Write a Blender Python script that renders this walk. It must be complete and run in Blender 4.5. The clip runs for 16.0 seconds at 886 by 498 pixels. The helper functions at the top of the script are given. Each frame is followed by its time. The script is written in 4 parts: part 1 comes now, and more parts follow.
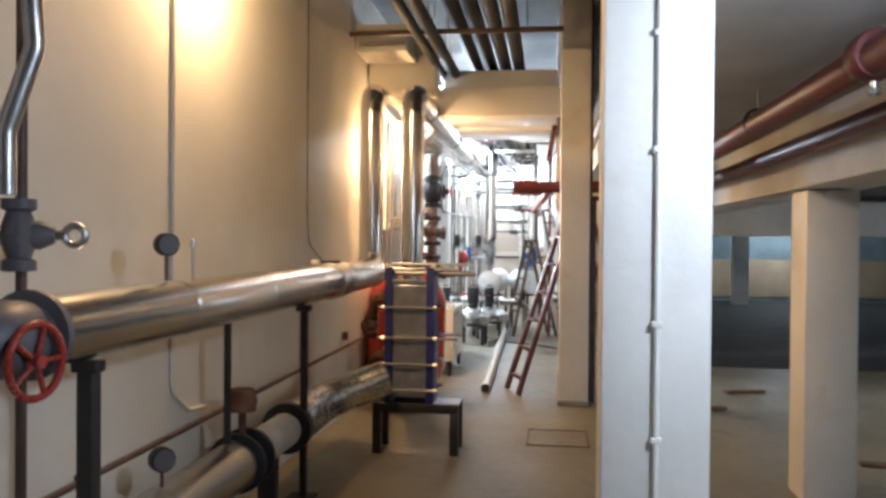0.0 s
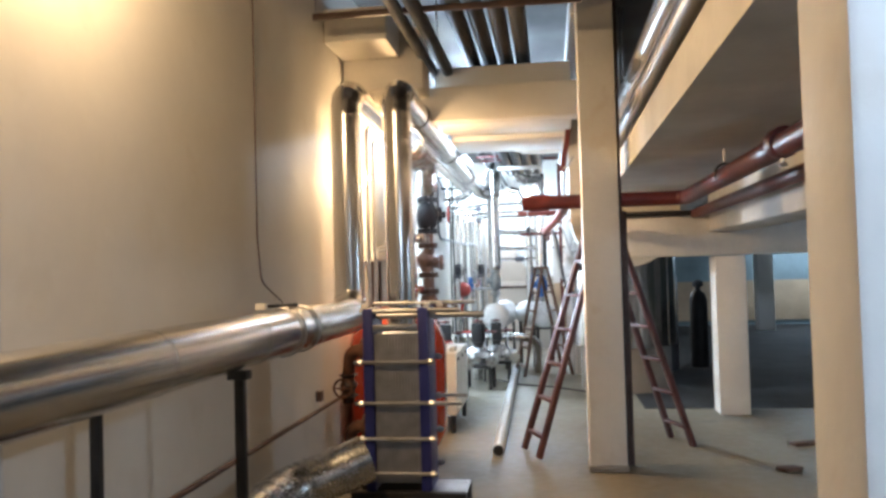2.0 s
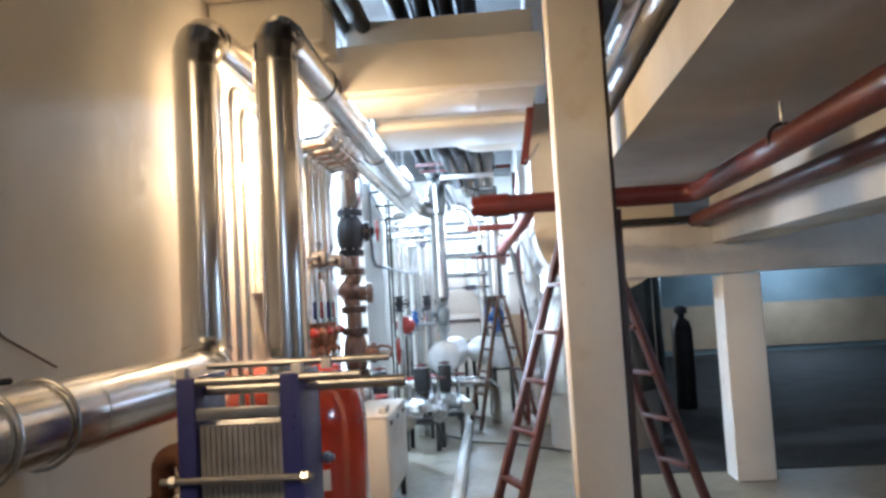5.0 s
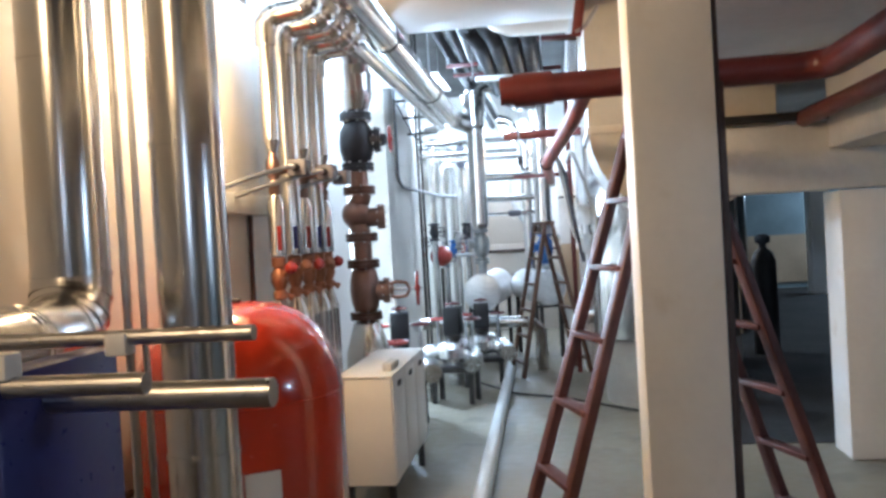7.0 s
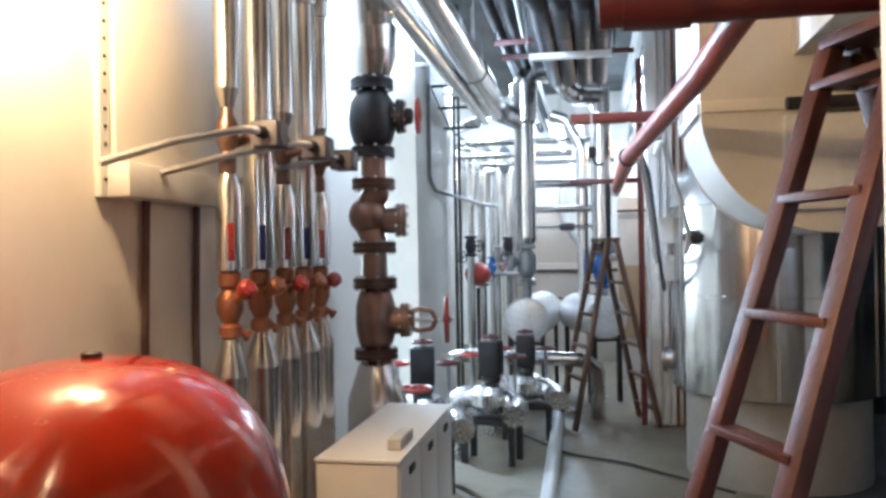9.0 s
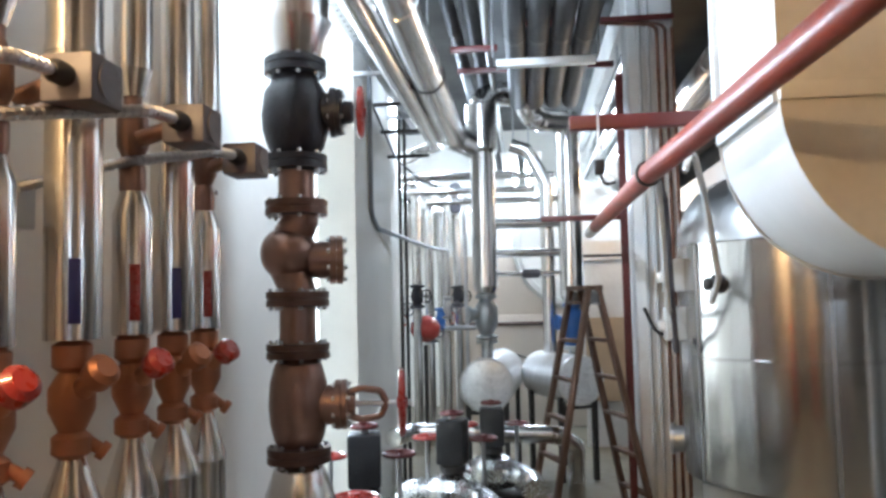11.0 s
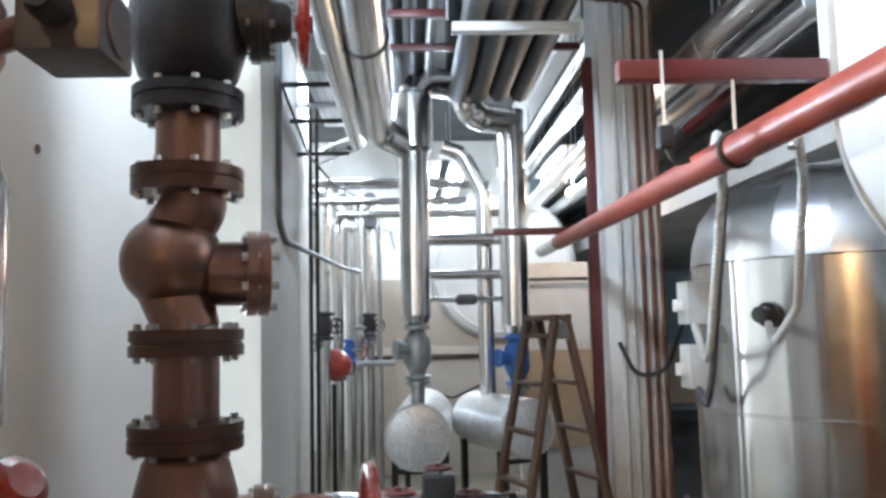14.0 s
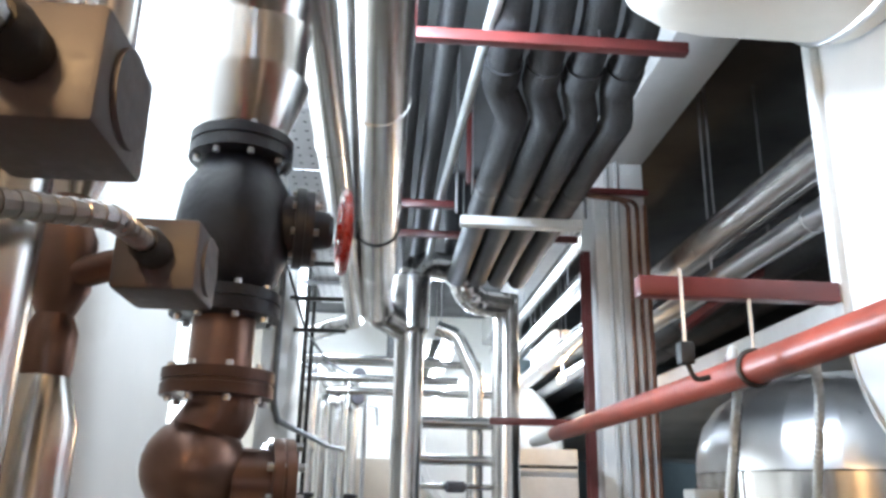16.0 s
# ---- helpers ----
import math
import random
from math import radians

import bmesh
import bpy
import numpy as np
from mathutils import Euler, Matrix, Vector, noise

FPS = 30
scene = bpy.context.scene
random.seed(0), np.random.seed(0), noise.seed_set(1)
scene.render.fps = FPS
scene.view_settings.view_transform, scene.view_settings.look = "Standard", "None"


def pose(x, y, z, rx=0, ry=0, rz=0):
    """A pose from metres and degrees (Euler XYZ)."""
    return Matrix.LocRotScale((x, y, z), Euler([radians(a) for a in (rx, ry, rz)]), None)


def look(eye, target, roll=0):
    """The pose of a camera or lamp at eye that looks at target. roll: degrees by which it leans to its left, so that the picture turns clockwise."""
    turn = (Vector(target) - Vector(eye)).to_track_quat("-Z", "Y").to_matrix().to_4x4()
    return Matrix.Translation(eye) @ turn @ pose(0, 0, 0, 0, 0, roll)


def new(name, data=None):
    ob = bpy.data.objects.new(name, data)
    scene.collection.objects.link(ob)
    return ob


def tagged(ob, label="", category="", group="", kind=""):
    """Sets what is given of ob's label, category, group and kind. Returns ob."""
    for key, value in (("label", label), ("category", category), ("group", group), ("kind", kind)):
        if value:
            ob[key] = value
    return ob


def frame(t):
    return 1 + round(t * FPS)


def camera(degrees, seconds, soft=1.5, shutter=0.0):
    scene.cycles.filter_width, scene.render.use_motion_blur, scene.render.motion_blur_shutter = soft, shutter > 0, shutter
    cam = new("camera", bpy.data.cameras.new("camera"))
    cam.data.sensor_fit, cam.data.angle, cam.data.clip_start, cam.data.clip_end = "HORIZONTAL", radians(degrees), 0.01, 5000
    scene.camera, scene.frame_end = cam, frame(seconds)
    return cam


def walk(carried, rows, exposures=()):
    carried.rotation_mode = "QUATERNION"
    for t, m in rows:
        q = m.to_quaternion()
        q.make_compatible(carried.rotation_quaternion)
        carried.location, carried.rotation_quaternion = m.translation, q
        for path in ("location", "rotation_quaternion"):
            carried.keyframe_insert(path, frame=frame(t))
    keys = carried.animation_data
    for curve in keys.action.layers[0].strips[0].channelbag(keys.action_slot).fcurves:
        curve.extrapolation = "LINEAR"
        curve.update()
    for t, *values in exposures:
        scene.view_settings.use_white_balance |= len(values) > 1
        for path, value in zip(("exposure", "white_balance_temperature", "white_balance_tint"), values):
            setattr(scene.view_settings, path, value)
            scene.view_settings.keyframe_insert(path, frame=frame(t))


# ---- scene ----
cam = camera(58.0, 16.0, soft=3.0)
PATH = [
    (0, (1.108, -0.646, 1.534), (0.842, 1.336, 1.513), 0.5),
    (0.5, (1.061, -0.317, 1.515), (0.774, 1.662, 1.531), -1.8),
    (1, (1.046, -0.001, 1.537), (0.717, 1.97, 1.519), -2.3),
    (1.5, (1.006, 0.423, 1.561), (0.582, 2.378, 1.562), 0.1),
    (2, (0.951, 0.776, 1.528), (0.684, 2.757, 1.585), -1.6),
    (2.5, (0.903, 1.098, 1.512), (0.691, 3.087, 1.542), -2.0),
    (3, (0.871, 1.378, 1.514), (0.678, 3.368, 1.542), -1.3),
    (3.5, (0.798, 1.72, 1.491), (0.704, 3.717, 1.528), -2.2),
    (3.7, (0.769, 1.855, 1.499), (0.644, 3.85, 1.559), -3.4),
    (5.8, (0.931, 3.381, 1.513), (0.757, 5.368, 1.652), -2.4),
    (6, (0.919, 3.535, 1.502), (0.717, 5.523, 1.582), -1.5),
    (6.5, (0.930, 3.823, 1.478), (0.663, 5.805, 1.498), -1.7),
    (7, (0.932, 4.178, 1.473), (0.649, 6.157, 1.441), -3.3),
    (7.5, (0.965, 4.568, 1.463), (0.555, 6.522, 1.36), -0.4),
    (8, (0.85, 4.98, 1.48), (0.456, 6.939, 1.406), -2.7),
    (8.5, (0.756, 5.313, 1.494), (0.407, 7.281, 1.443), -1.7),
    (8.7, (0.728, 5.44, 1.473), (0.36, 7.406, 1.452), -1.1),
    (10.8, (0.449, 6.719, 1.453), (0.205, 8.703, 1.524), -1.1),
    (11, (0.402, 6.828, 1.476), (0.198, 8.814, 1.607), -1.3),
    (11.5, (0.35, 7.075, 1.49), (0.221, 9.062, 1.678), -2.4),
    (12, (0.313, 7.332, 1.496), (0.223, 9.322, 1.678), -0.4),
    (12.5, (0.241, 7.548, 1.484), (0.343, 9.544, 1.549), -3.0),
    (13, (0.175, 7.769, 1.477), (0.24, 9.767, 1.521), -2.0),
    (13.5, (0.136, 7.909, 1.489), (0.086, 9.904, 1.618), -0.8),
    (14, (0.039, 7.982, 1.52), (0.124, 9.972, 1.709), -1.3),
    (14.5, (-0.031, 8.007, 1.539), (0.115, 9.982, 1.82), -1.4),
    (15, (-0.053, 7.997, 1.565), (0.08, 9.951, 1.969), -0.2),
    (15.5, (-0.069, 7.976, 1.581), (0.043, 9.905, 2.098), 1.4),
    (16, (-0.075, 7.965, 1.609), (0.057, 9.869, 2.209), 1.2),
]
walk(cam, [(t, look(eye, target, roll)) for t, eye, target, roll in PATH], exposures=[(0, 1.3, 6650, 17), (1, 1.2, 6450, 16), (2, 1.32, 6100, 14), (2.6, 1.38, 5700, 12), (3.2, 1.5, 5550, 12), (6, 1.05, 5700, 14), (8, 0.92, 5700, 13), (8.5, 0.8, 5800, 14), (11, 0.65, 6400, 16), (12.5, 0.38, 6400, 15), (14, 0.5, 6500, 17), (16, 0.58, 6600, 17)])

# ---------- world and light ----------
world = bpy.data.worlds.new("world")
scene.world = world
world.use_nodes = True
world.node_tree.nodes["Background"].inputs[0].default_value = (0.55, 0.65, 0.8, 1)
world.node_tree.nodes["Background"].inputs[1].default_value = 0.02

WARM, COOL = (1.0, 0.66, 0.31), (0.64, 0.83, 1.0)


def lamp(name, kind, place, energy, colour, size=0.1, size_y=0.1, aim=None):
    data = bpy.data.lights.new(name, kind)
    data.energy, data.color = energy, colour
    if kind == "AREA":
        data.shape, data.size, data.size_y = "RECTANGLE", size, size_y
    else:
        data.shadow_soft_size = size
    ob = new(name, data)
    ob.matrix_world = look(place, aim or (place[0], place[1] + 0.001, place[2] - 1))
    return ob


# (x, y, z, energy) of the warm bulkhead lamps on the long wall
BULBS = [(-0.50, 3.15, 3.05, 38), (-0.55, 7.3, 2.33, 36)]
for bx, by, bz, power in BULBS:
    lamp("bulb_light", "POINT", (bx + 0.08, by, bz), power, WARM, 0.06)
# (x, y, z, length along y, energy) of the cool tube lamps and added fills
# the first two are lamps standing in for brightly lit white pipes
TUBES_AND_FILLS = [(0.3, 16.4, 2.97, 2.4, 62), (0.48, 16.4, 2.97, 2.4, 62), (1.46, 15.3, 2.95, 1.5, 16), (-0.45, 13.9, 3.3, 1.2, 60), (-0.36, 9.75, 3.38, 1.2, 180), (1.95, 0.75, 2.2, 0.6, 24), (5.5, 5.5, 2.1, 1.2, 20), (7.0, 20.3, 2.15, 1.2, 32)]
# the last three are out of view, added to brighten near column and garage
for tx, ty, tz, length, power in TUBES_AND_FILLS:
    lamp("tube_or_fill_light", "POINT", (tx, ty, tz - 0.12), power, COOL, 0.09)
lamp("tube_or_fill_light", "POINT", (-1.42, 12.2, 1.85), 190, COOL, 0.09)
# warm bulb beyond the second column
FAR_BULB = (1.36, 14.4, 2.58)
lamp("bulb_light", "POINT", FAR_BULB, 12, WARM, 0.04)

# ---------- materials ----------


def material(name, colour, rough=0.5, metal=0.0, vary=0.12, scale=3.0, bump=0.0, bump_scale=60.0, spots=None, coat=0.0, emit=0.0, stretch=(1, 1, 1), swing=0.11):
    """A surface with variation at two scales; spots: (colour, amount) of stains; stretch: of the grain."""
    m = bpy.data.materials.new(name)
    m.use_nodes = True
    nt = m.node_tree
    n, l = nt.nodes, nt.links
    b = n["Principled BSDF"]
    co = n.new("ShaderNodeTexCoord")
    mp = n.new("ShaderNodeMapping")
    mp.inputs["Scale"].default_value = stretch
    l.new(co.outputs["Object"], mp.inputs["Vector"])

    def grain(sc, detail):
        t = n.new("ShaderNodeTexNoise")
        t.inputs["Scale"].default_value, t.inputs["Detail"].default_value = sc, detail
        l.new(mp.outputs[0], t.inputs["Vector"])
        return t.outputs[0]

    def mix(kind, fac, a, c):
        x = n.new("ShaderNodeMix")
        x.data_type, x.blend_type = "RGBA", kind
        for socket, v in ((x.inputs[0], fac), (x.inputs[6], a), (x.inputs[7], c)):
            if isinstance(v, bpy.types.NodeSocket):
                l.new(v, socket)
            else:
                socket.default_value = v if isinstance(v, float) else (*v[:3], 1)
        return x.outputs[2]

    def ramp(src, lo, hi, va=0.0, vb=1.0):
        r = n.new("ShaderNodeMapRange")
        r.inputs[1].default_value, r.inputs[2].default_value, r.inputs[3].default_value, r.inputs[4].default_value = lo, hi, va, vb
        l.new(src, r.inputs[0])
        return r.outputs[0]

    big, small = grain(scale, 5.0), grain(scale * 14, 6.0)
    dark = tuple(c * (1 - 2.2 * vary) for c in colour)
    light = tuple(min(1, c * (1 + vary)) for c in colour)
    col = mix("MIX", ramp(big, 0.3, 0.7), dark, light)
    col = mix("MULTIPLY", 0.5, col, mix("MIX", ramp(small, 0.3, 0.7), (1 - vary * 1.5,) * 3, (1, 1, 1)))
    if spots:
        t = grain(scale * 2.3, 8.0)
        col = mix("MIX", ramp(t, 0.62 - spots[1] * 0.2, 0.72 - spots[1] * 0.2), col, spots[0])
    l.new(col, b.inputs["Base Color"])
    b.inputs["Metallic"].default_value = metal
    l.new(ramp(small, 0.25, 0.75, max(0.03, rough - swing), min(1, rough + swing)), b.inputs["Roughness"])
    if coat:
        b.inputs["Coat Weight"].default_value, b.inputs["Coat Roughness"].default_value = coat, 0.08
    if emit:
        b.inputs["Emission Color"].default_value, b.inputs["Emission Strength"].default_value = (*colour, 1), emit
    if bump:
        bp = n.new("ShaderNodeBump")
        bp.inputs["Strength"].default_value, bp.inputs["Distance"].default_value = bump, 0.01
        t = n.new("ShaderNodeTexNoise")
        t.inputs["Scale"].default_value, t.inputs["Detail"].default_value = bump_scale, 6
        l.new(mp.outputs[0], t.inputs["Vector"])
        l.new(t.outputs[0], bp.inputs["Height"])
        l.new(bp.outputs[0], b.inputs["Normal"])
    return m


WALL = material("wall_paint", (0.76, 0.73, 0.67), 0.72, vary=0.04, scale=1.2, bump=0.06, bump_scale=12, spots=((0.70, 0.66, 0.59), 0.05))
COLUMN = material("column_paint", (0.85, 0.83, 0.80), 0.5, vary=0.04, scale=2, bump=0.25, bump_scale=20, spots=((0.76, 0.72, 0.67), 0.05))
CONCRETE = material("raw_concrete", (0.36, 0.34, 0.31), 0.85, vary=0.12, scale=1.3, bump=0.5, bump_scale=40)
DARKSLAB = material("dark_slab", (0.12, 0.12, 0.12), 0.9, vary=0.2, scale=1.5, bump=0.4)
GARAGE = material("garage_paint", (0.74, 0.73, 0.71), 0.7, vary=0.1, scale=1.5, bump=0.3)
# near-black floor colour with the garage's lack of light put into it
UNLIT_FLOOR = material("unlit_floor", (0.035, 0.035, 0.035), 0.8, vary=0.2, scale=2, bump=0.4)
TEAL = material("garage_wall_paint", (0.22, 0.29, 0.31), 0.7, vary=0.12, scale=1.5)
TAN = material("tan_wall_band", (0.52, 0.38, 0.25), 0.6, vary=0.1, scale=1.2)
FLOOR = material("floor_paint", (0.235, 0.205, 0.15), 0.5, vary=0.14, scale=0.9, bump=0.15, bump_scale=15, spots=((0.16, 0.145, 0.115), 0.15))
ALU = material("aluminium_cladding", (0.74, 0.73, 0.715), 0.22, 1.0, vary=0.025, scale=1.2, swing=0.02)
TANKSKIN = material("tank_cladding", (0.60, 0.58, 0.56), 0.22, 1.0, vary=0.04, scale=1.5, swing=0.02)
ALU_DULL = material("dull_aluminium", (0.62, 0.62, 0.62), 0.3, 1.0, vary=0.05, scale=2, swing=0.03)
STEEL = material("zinc_steel", (0.55, 0.55, 0.56), 0.35, 1.0, vary=0.12, scale=8)
COPPER = material("copper_bronze", (0.27, 0.165, 0.13), 0.34, 0.85, vary=0.04, scale=3, swing=0.03)
FLANGE = material("dark_bronze_flange", (0.13, 0.075, 0.058), 0.38, 0.7, vary=0.1, scale=9, swing=0.05)
BRONZE = material("red_bronze", (0.44, 0.19, 0.105), 0.4, 0.6, vary=0.07, scale=5, swing=0.04)
RUST = material("rusty_iron", (0.22, 0.10, 0.06), 0.7, 0.3, vary=0.25, scale=12, bump=0.4)
BLACK = material("black_rubber", (0.025, 0.025, 0.027), 0.6, vary=0.2, scale=6, bump=0.25)
BLACKIRON = material("black_iron", (0.02, 0.02, 0.028), 0.42, vary=0.2, scale=9, bump=0.25)
BLACKSTEEL = material("black_steel", (0.03, 0.027, 0.025), 0.5, vary=0.2, scale=9)
DARKBROWN = material("dark_brown_paint", (0.10, 0.06, 0.05), 0.5, vary=0.2, scale=8)
RED = material("red_paint", (0.38, 0.035, 0.025), 0.3, vary=0.08, scale=5, coat=0.6)
REDPIPE = material("red_pipe_paint", (0.34, 0.062, 0.036), 0.4, vary=0.12, scale=5)
MAROON = material("maroon_paint", (0.13, 0.022, 0.02), 0.4, vary=0.12, scale=5)
ORANGE = material("orange_red_enamel", (0.52, 0.036, 0.01), 0.18, vary=0.06, scale=3, coat=0.8)
BLUE = material("blue_frame_paint", (0.035, 0.042, 0.21), 0.35, vary=0.1, scale=6)
BLUEVALVE = material("blue_valve_paint", (0.03, 0.14, 0.42), 0.4, vary=0.1, scale=9)
PLATE = material("plate_steel", (0.46, 0.465, 0.49), 0.42, 0.6, vary=0.15, scale=9)
WHITE = material("white_enamel", (0.82, 0.80, 0.76), 0.35, vary=0.02, scale=2, swing=0.02)
DUCT = material("white_duct_sheet", (0.74, 0.74, 0.72), 0.42, vary=0.04, scale=1.5, bump=0.04, bump_scale=4, swing=0.04)
CREAM = material("cream_duct_sheet", (0.70, 0.66, 0.58), 0.45, vary=0.06, scale=2)
GREY = material("grey_plastic", (0.13, 0.125, 0.145), 0.5, vary=0.1, scale=8)
LIGHTGREY = material("light_grey_plastic", (0.6, 0.6, 0.58), 0.5, vary=0.06, scale=8)
PVC = material("grey_plastic_pipe", (0.55, 0.57, 0.56), 0.4, vary=0.06, scale=6)
WOOD = material("ladder_wood", (0.17, 0.095, 0.065), 0.6, vary=0.25, scale=6, stretch=(1, 1, 0.15), bump=0.2)
REDWOOD = material("red_ladder_paint", (0.115, 0.036, 0.03), 0.5, vary=0.2, scale=6, bump=0.2)
FOIL = material("foil_drum", (0.82, 0.83, 0.84), 0.3, 0.4, vary=0.06, scale=8, bump=0.6, bump_scale=9)
CRUMPLE = material("crumpled_foil", (0.72, 0.73, 0.74), 0.26, 1.0, vary=0.08, scale=6, bump=0.5, bump_scale=5, swing=0.04)
BEIGE = material("beige_sheet", (0.60, 0.52, 0.44), 0.6, vary=0.05, scale=1.2)
DARKGREY = material("dark_grey_plastic", (0.19, 0.2, 0.21), 0.5, vary=0.06, scale=8)
GALV = material("galvanised_iron", (0.42, 0.45, 0.46), 0.4, 0.8, vary=0.1, scale=10, bump=0.15)
TUBE_GLOW = material("tube_glow", (0.82, 0.96, 1.0), 0.4, emit=14.0)
BULB_GLOW = material("bulb_glow", (1.0, 0.72, 0.42), 0.4, emit=22.0)

# ---------- mesh tools ----------


def part(name, bm, mat, parent=None, label="", smooth=True):
    me = bpy.data.meshes.new(name)
    if smooth:
        for f in bm.faces:
            f.smooth = True
        for e in bm.edges:
            if len(e.link_faces) == 2 and e.calc_face_angle(0) > 0.6:
                e.smooth = False
    bm.to_mesh(me)
    bm.free()
    me.materials.append(mat)
    ob = new(name, me)
    if parent:
        ob.parent = parent
    if label:
        ob["label"] = label
    return ob


def thing(name, label, category, place=(0, 0, 0), turn=0, group=""):
    ob = new(name)
    ob.empty_display_size = 0.1
    ob.matrix_world = pose(*place, 0, 0, turn)
    return tagged(ob, label, category, group)


def structure(name, bm, mat, label="", category=""):
    return tagged(part(name, bm, mat, None, label), label, category, kind="structure")


def box(x0, x1, y0, y1, z0, z1, bevel=0.0, bm=None):
    out = bmesh.new()
    bmesh.ops.create_cube(out, size=1, matrix=Matrix.LocRotScale(((x0 + x1) / 2, (y0 + y1) / 2, (z0 + z1) / 2), None, (x1 - x0, y1 - y0, z1 - z0)))
    if bevel:
        bmesh.ops.bevel(out, geom=out.edges[:], offset=bevel, segments=2, affect="EDGES", profile=0.5)
    return join(bm, out)


def join(bm, other):
    if bm is None:
        return other
    me = bpy.data.meshes.new("tmp")
    other.to_mesh(me)
    other.free()
    bm.from_mesh(me)
    bpy.data.meshes.remove(me)
    return bm


def moved(bm, m):
    bmesh.ops.transform(bm, matrix=m, verts=bm.verts[:])
    return bm


def toward(place, way):
    """The pose that lays the z axis along way, at place."""
    return Matrix.Translation(place) @ Vector(way).to_track_quat("Z", "Y").to_matrix().to_4x4()


def lathe(profile, m=None, seg=24, bm=None):
    """A body turned round z from (radius, height) pairs, moved by m."""
    out = bmesh.new()
    rings = []
    for r, z in profile:
        if r < 1e-5:
            rings.append([out.verts.new((0, 0, z))])
        else:
            rings.append([out.verts.new((r * math.cos(a), r * math.sin(a), z)) for a in (2 * math.pi * k / seg for k in range(seg))])
    for a, b in zip(rings, rings[1:]):
        for k in range(seg):
            q = [a[k % len(a)], a[(k + 1) % len(a)], b[(k + 1) % len(b)], b[k % len(b)]]
            q = list(dict.fromkeys(q))
            if len(q) > 2:
                out.faces.new(q)
    for ring, flip in ((rings[0], True), (rings[-1], False)):
        if len(ring) > 1:
            out.faces.new(ring[::-1] if flip else ring)
    bmesh.ops.recalc_face_normals(out, faces=out.faces[:])
    if m is not None:
        moved(out, m)
    return join(bm, out)


def rounded(points, bend, step=0.22):
    """The line through points with its corners turned into arcs of radius bend."""
    pts = [Vector(p) for p in points]
    line = [pts[0]]
    for a, b, c in zip(pts, pts[1:], pts[2:]):
        u, v = (a - b).normalized(), (c - b).normalized()
        half = u.angle(v) / 2
        if half > math.pi / 2 - 0.03:
            line.append(b)
            continue
        cut = min(bend / math.tan(half), (a - b).length * 0.49, (c - b).length * 0.49)
        r = cut * math.tan(half)
        mid = b + (u + v).normalized() * (r / math.sin(half))
        p, q = b + u * cut - mid, b + v * cut - mid
        turn, axis = p.angle(q), p.cross(q).normalized()
        steps = max(3, round(turn / step))
        for k in range(steps + 1):
            line.append(mid + Matrix.Rotation(turn * k / steps, 3, axis) @ p)
    line.append(pts[-1])
    return line


def tube(points, r, bend=0.12, seg=16, bm=None, seam=0.0, lip=0.003):
    """A round pipe along a line. seam: metres between the raised seams of its cladding."""
    line = rounded(points, bend, 0.36 if seam > 0.3 else 0.22)
    if seam:
        dense = []
        for a, b in zip(line, line[1:]):
            dense.append(a)
            n = int((b - a).length / seam)
            for k in range(1, n + 1):
                dense.append(a.lerp(b, k / (n + 1)))
        line = dense + [line[-1]]
        kept = []
        for k, p in enumerate(line):
            if 0 < k < len(line) - 1:
                d = (line[k + 1] - line[k - 1]).normalized()
                room = min((line[k + 1] - p).length, (p - line[k - 1]).length)
                w = min(0.008, room * 0.3)
                kept += [(p - d * w, r), (p - d * w * 0.9, r + lip), (p + d * w * 0.9, r + lip), (p + d * w, r)]
            else:
                kept.append((p, r))
    else:
        kept = [(p, r) for p in line]
    out = bmesh.new()
    rings, normal = [], None
    for k, (p, rad) in enumerate(kept):
        a, b = kept[max(k - 1, 0)][0], kept[min(k + 1, len(kept) - 1)][0]
        d = (b - a).normalized()
        if normal is None:
            normal = d.orthogonal().normalized()
        normal = (normal - d * normal.dot(d)).normalized()
        side = d.cross(normal)
        rings.append([out.verts.new(p + (normal * math.cos(t) + side * math.sin(t)) * rad) for t in (2 * math.pi * j / seg for j in range(seg))])
    for a, b in zip(rings, rings[1:]):
        for k in range(seg):
            out.faces.new((a[k], a[(k + 1) % seg], b[(k + 1) % seg], b[k]))
    out.faces.new(rings[0][::-1])
    out.faces.new(rings[-1])
    bmesh.ops.recalc_face_normals(out, faces=out.faces[:])
    return join(bm, out)


def ring_bm(radius, thick, m=None, seg=28, sides=8, bm=None):
    """A torus round z."""
    prof = [(radius + thick * math.cos(a), thick * math.sin(a)) for a in (2 * math.pi * k / sides for k in range(sides + 1))]
    out = bmesh.new()
    rows = [[out.verts.new((r * math.cos(t), r * math.sin(t), z)) for t in (2 * math.pi * k / seg for k in range(seg))] for r, z in prof[:-1]]
    for i in range(sides):
        a, b = rows[i], rows[(i + 1) % sides]
        for k in range(seg):
            out.faces.new((a[k], a[(k + 1) % seg], b[(k + 1) % seg], b[k]))
    bmesh.ops.recalc_face_normals(out, faces=out.faces[:])
    if m is not None:
        moved(out, m)
    return join(bm, out)


# ---------- the setting ----------
WX = -0.68
structure("floor", box(-3, 16, -5, 24, -0.2, 0), FLOOR, "painted concrete floor, scuffed and stained", "floor")
# thin dark sheet that paints shade over the far garage floor
structure("garage_floor_shade", box(1.9, 15.9, 9.6, 21.45, 0.0, 0.006), UNLIT_FLOOR, "dark sheet standing for the unlit far floor of the garage", "floor")
structure("wall_west", box(WX - 0.25, WX, -5, 10.3, 0, 4.2), WALL, "smooth cream painted wall", "wall")
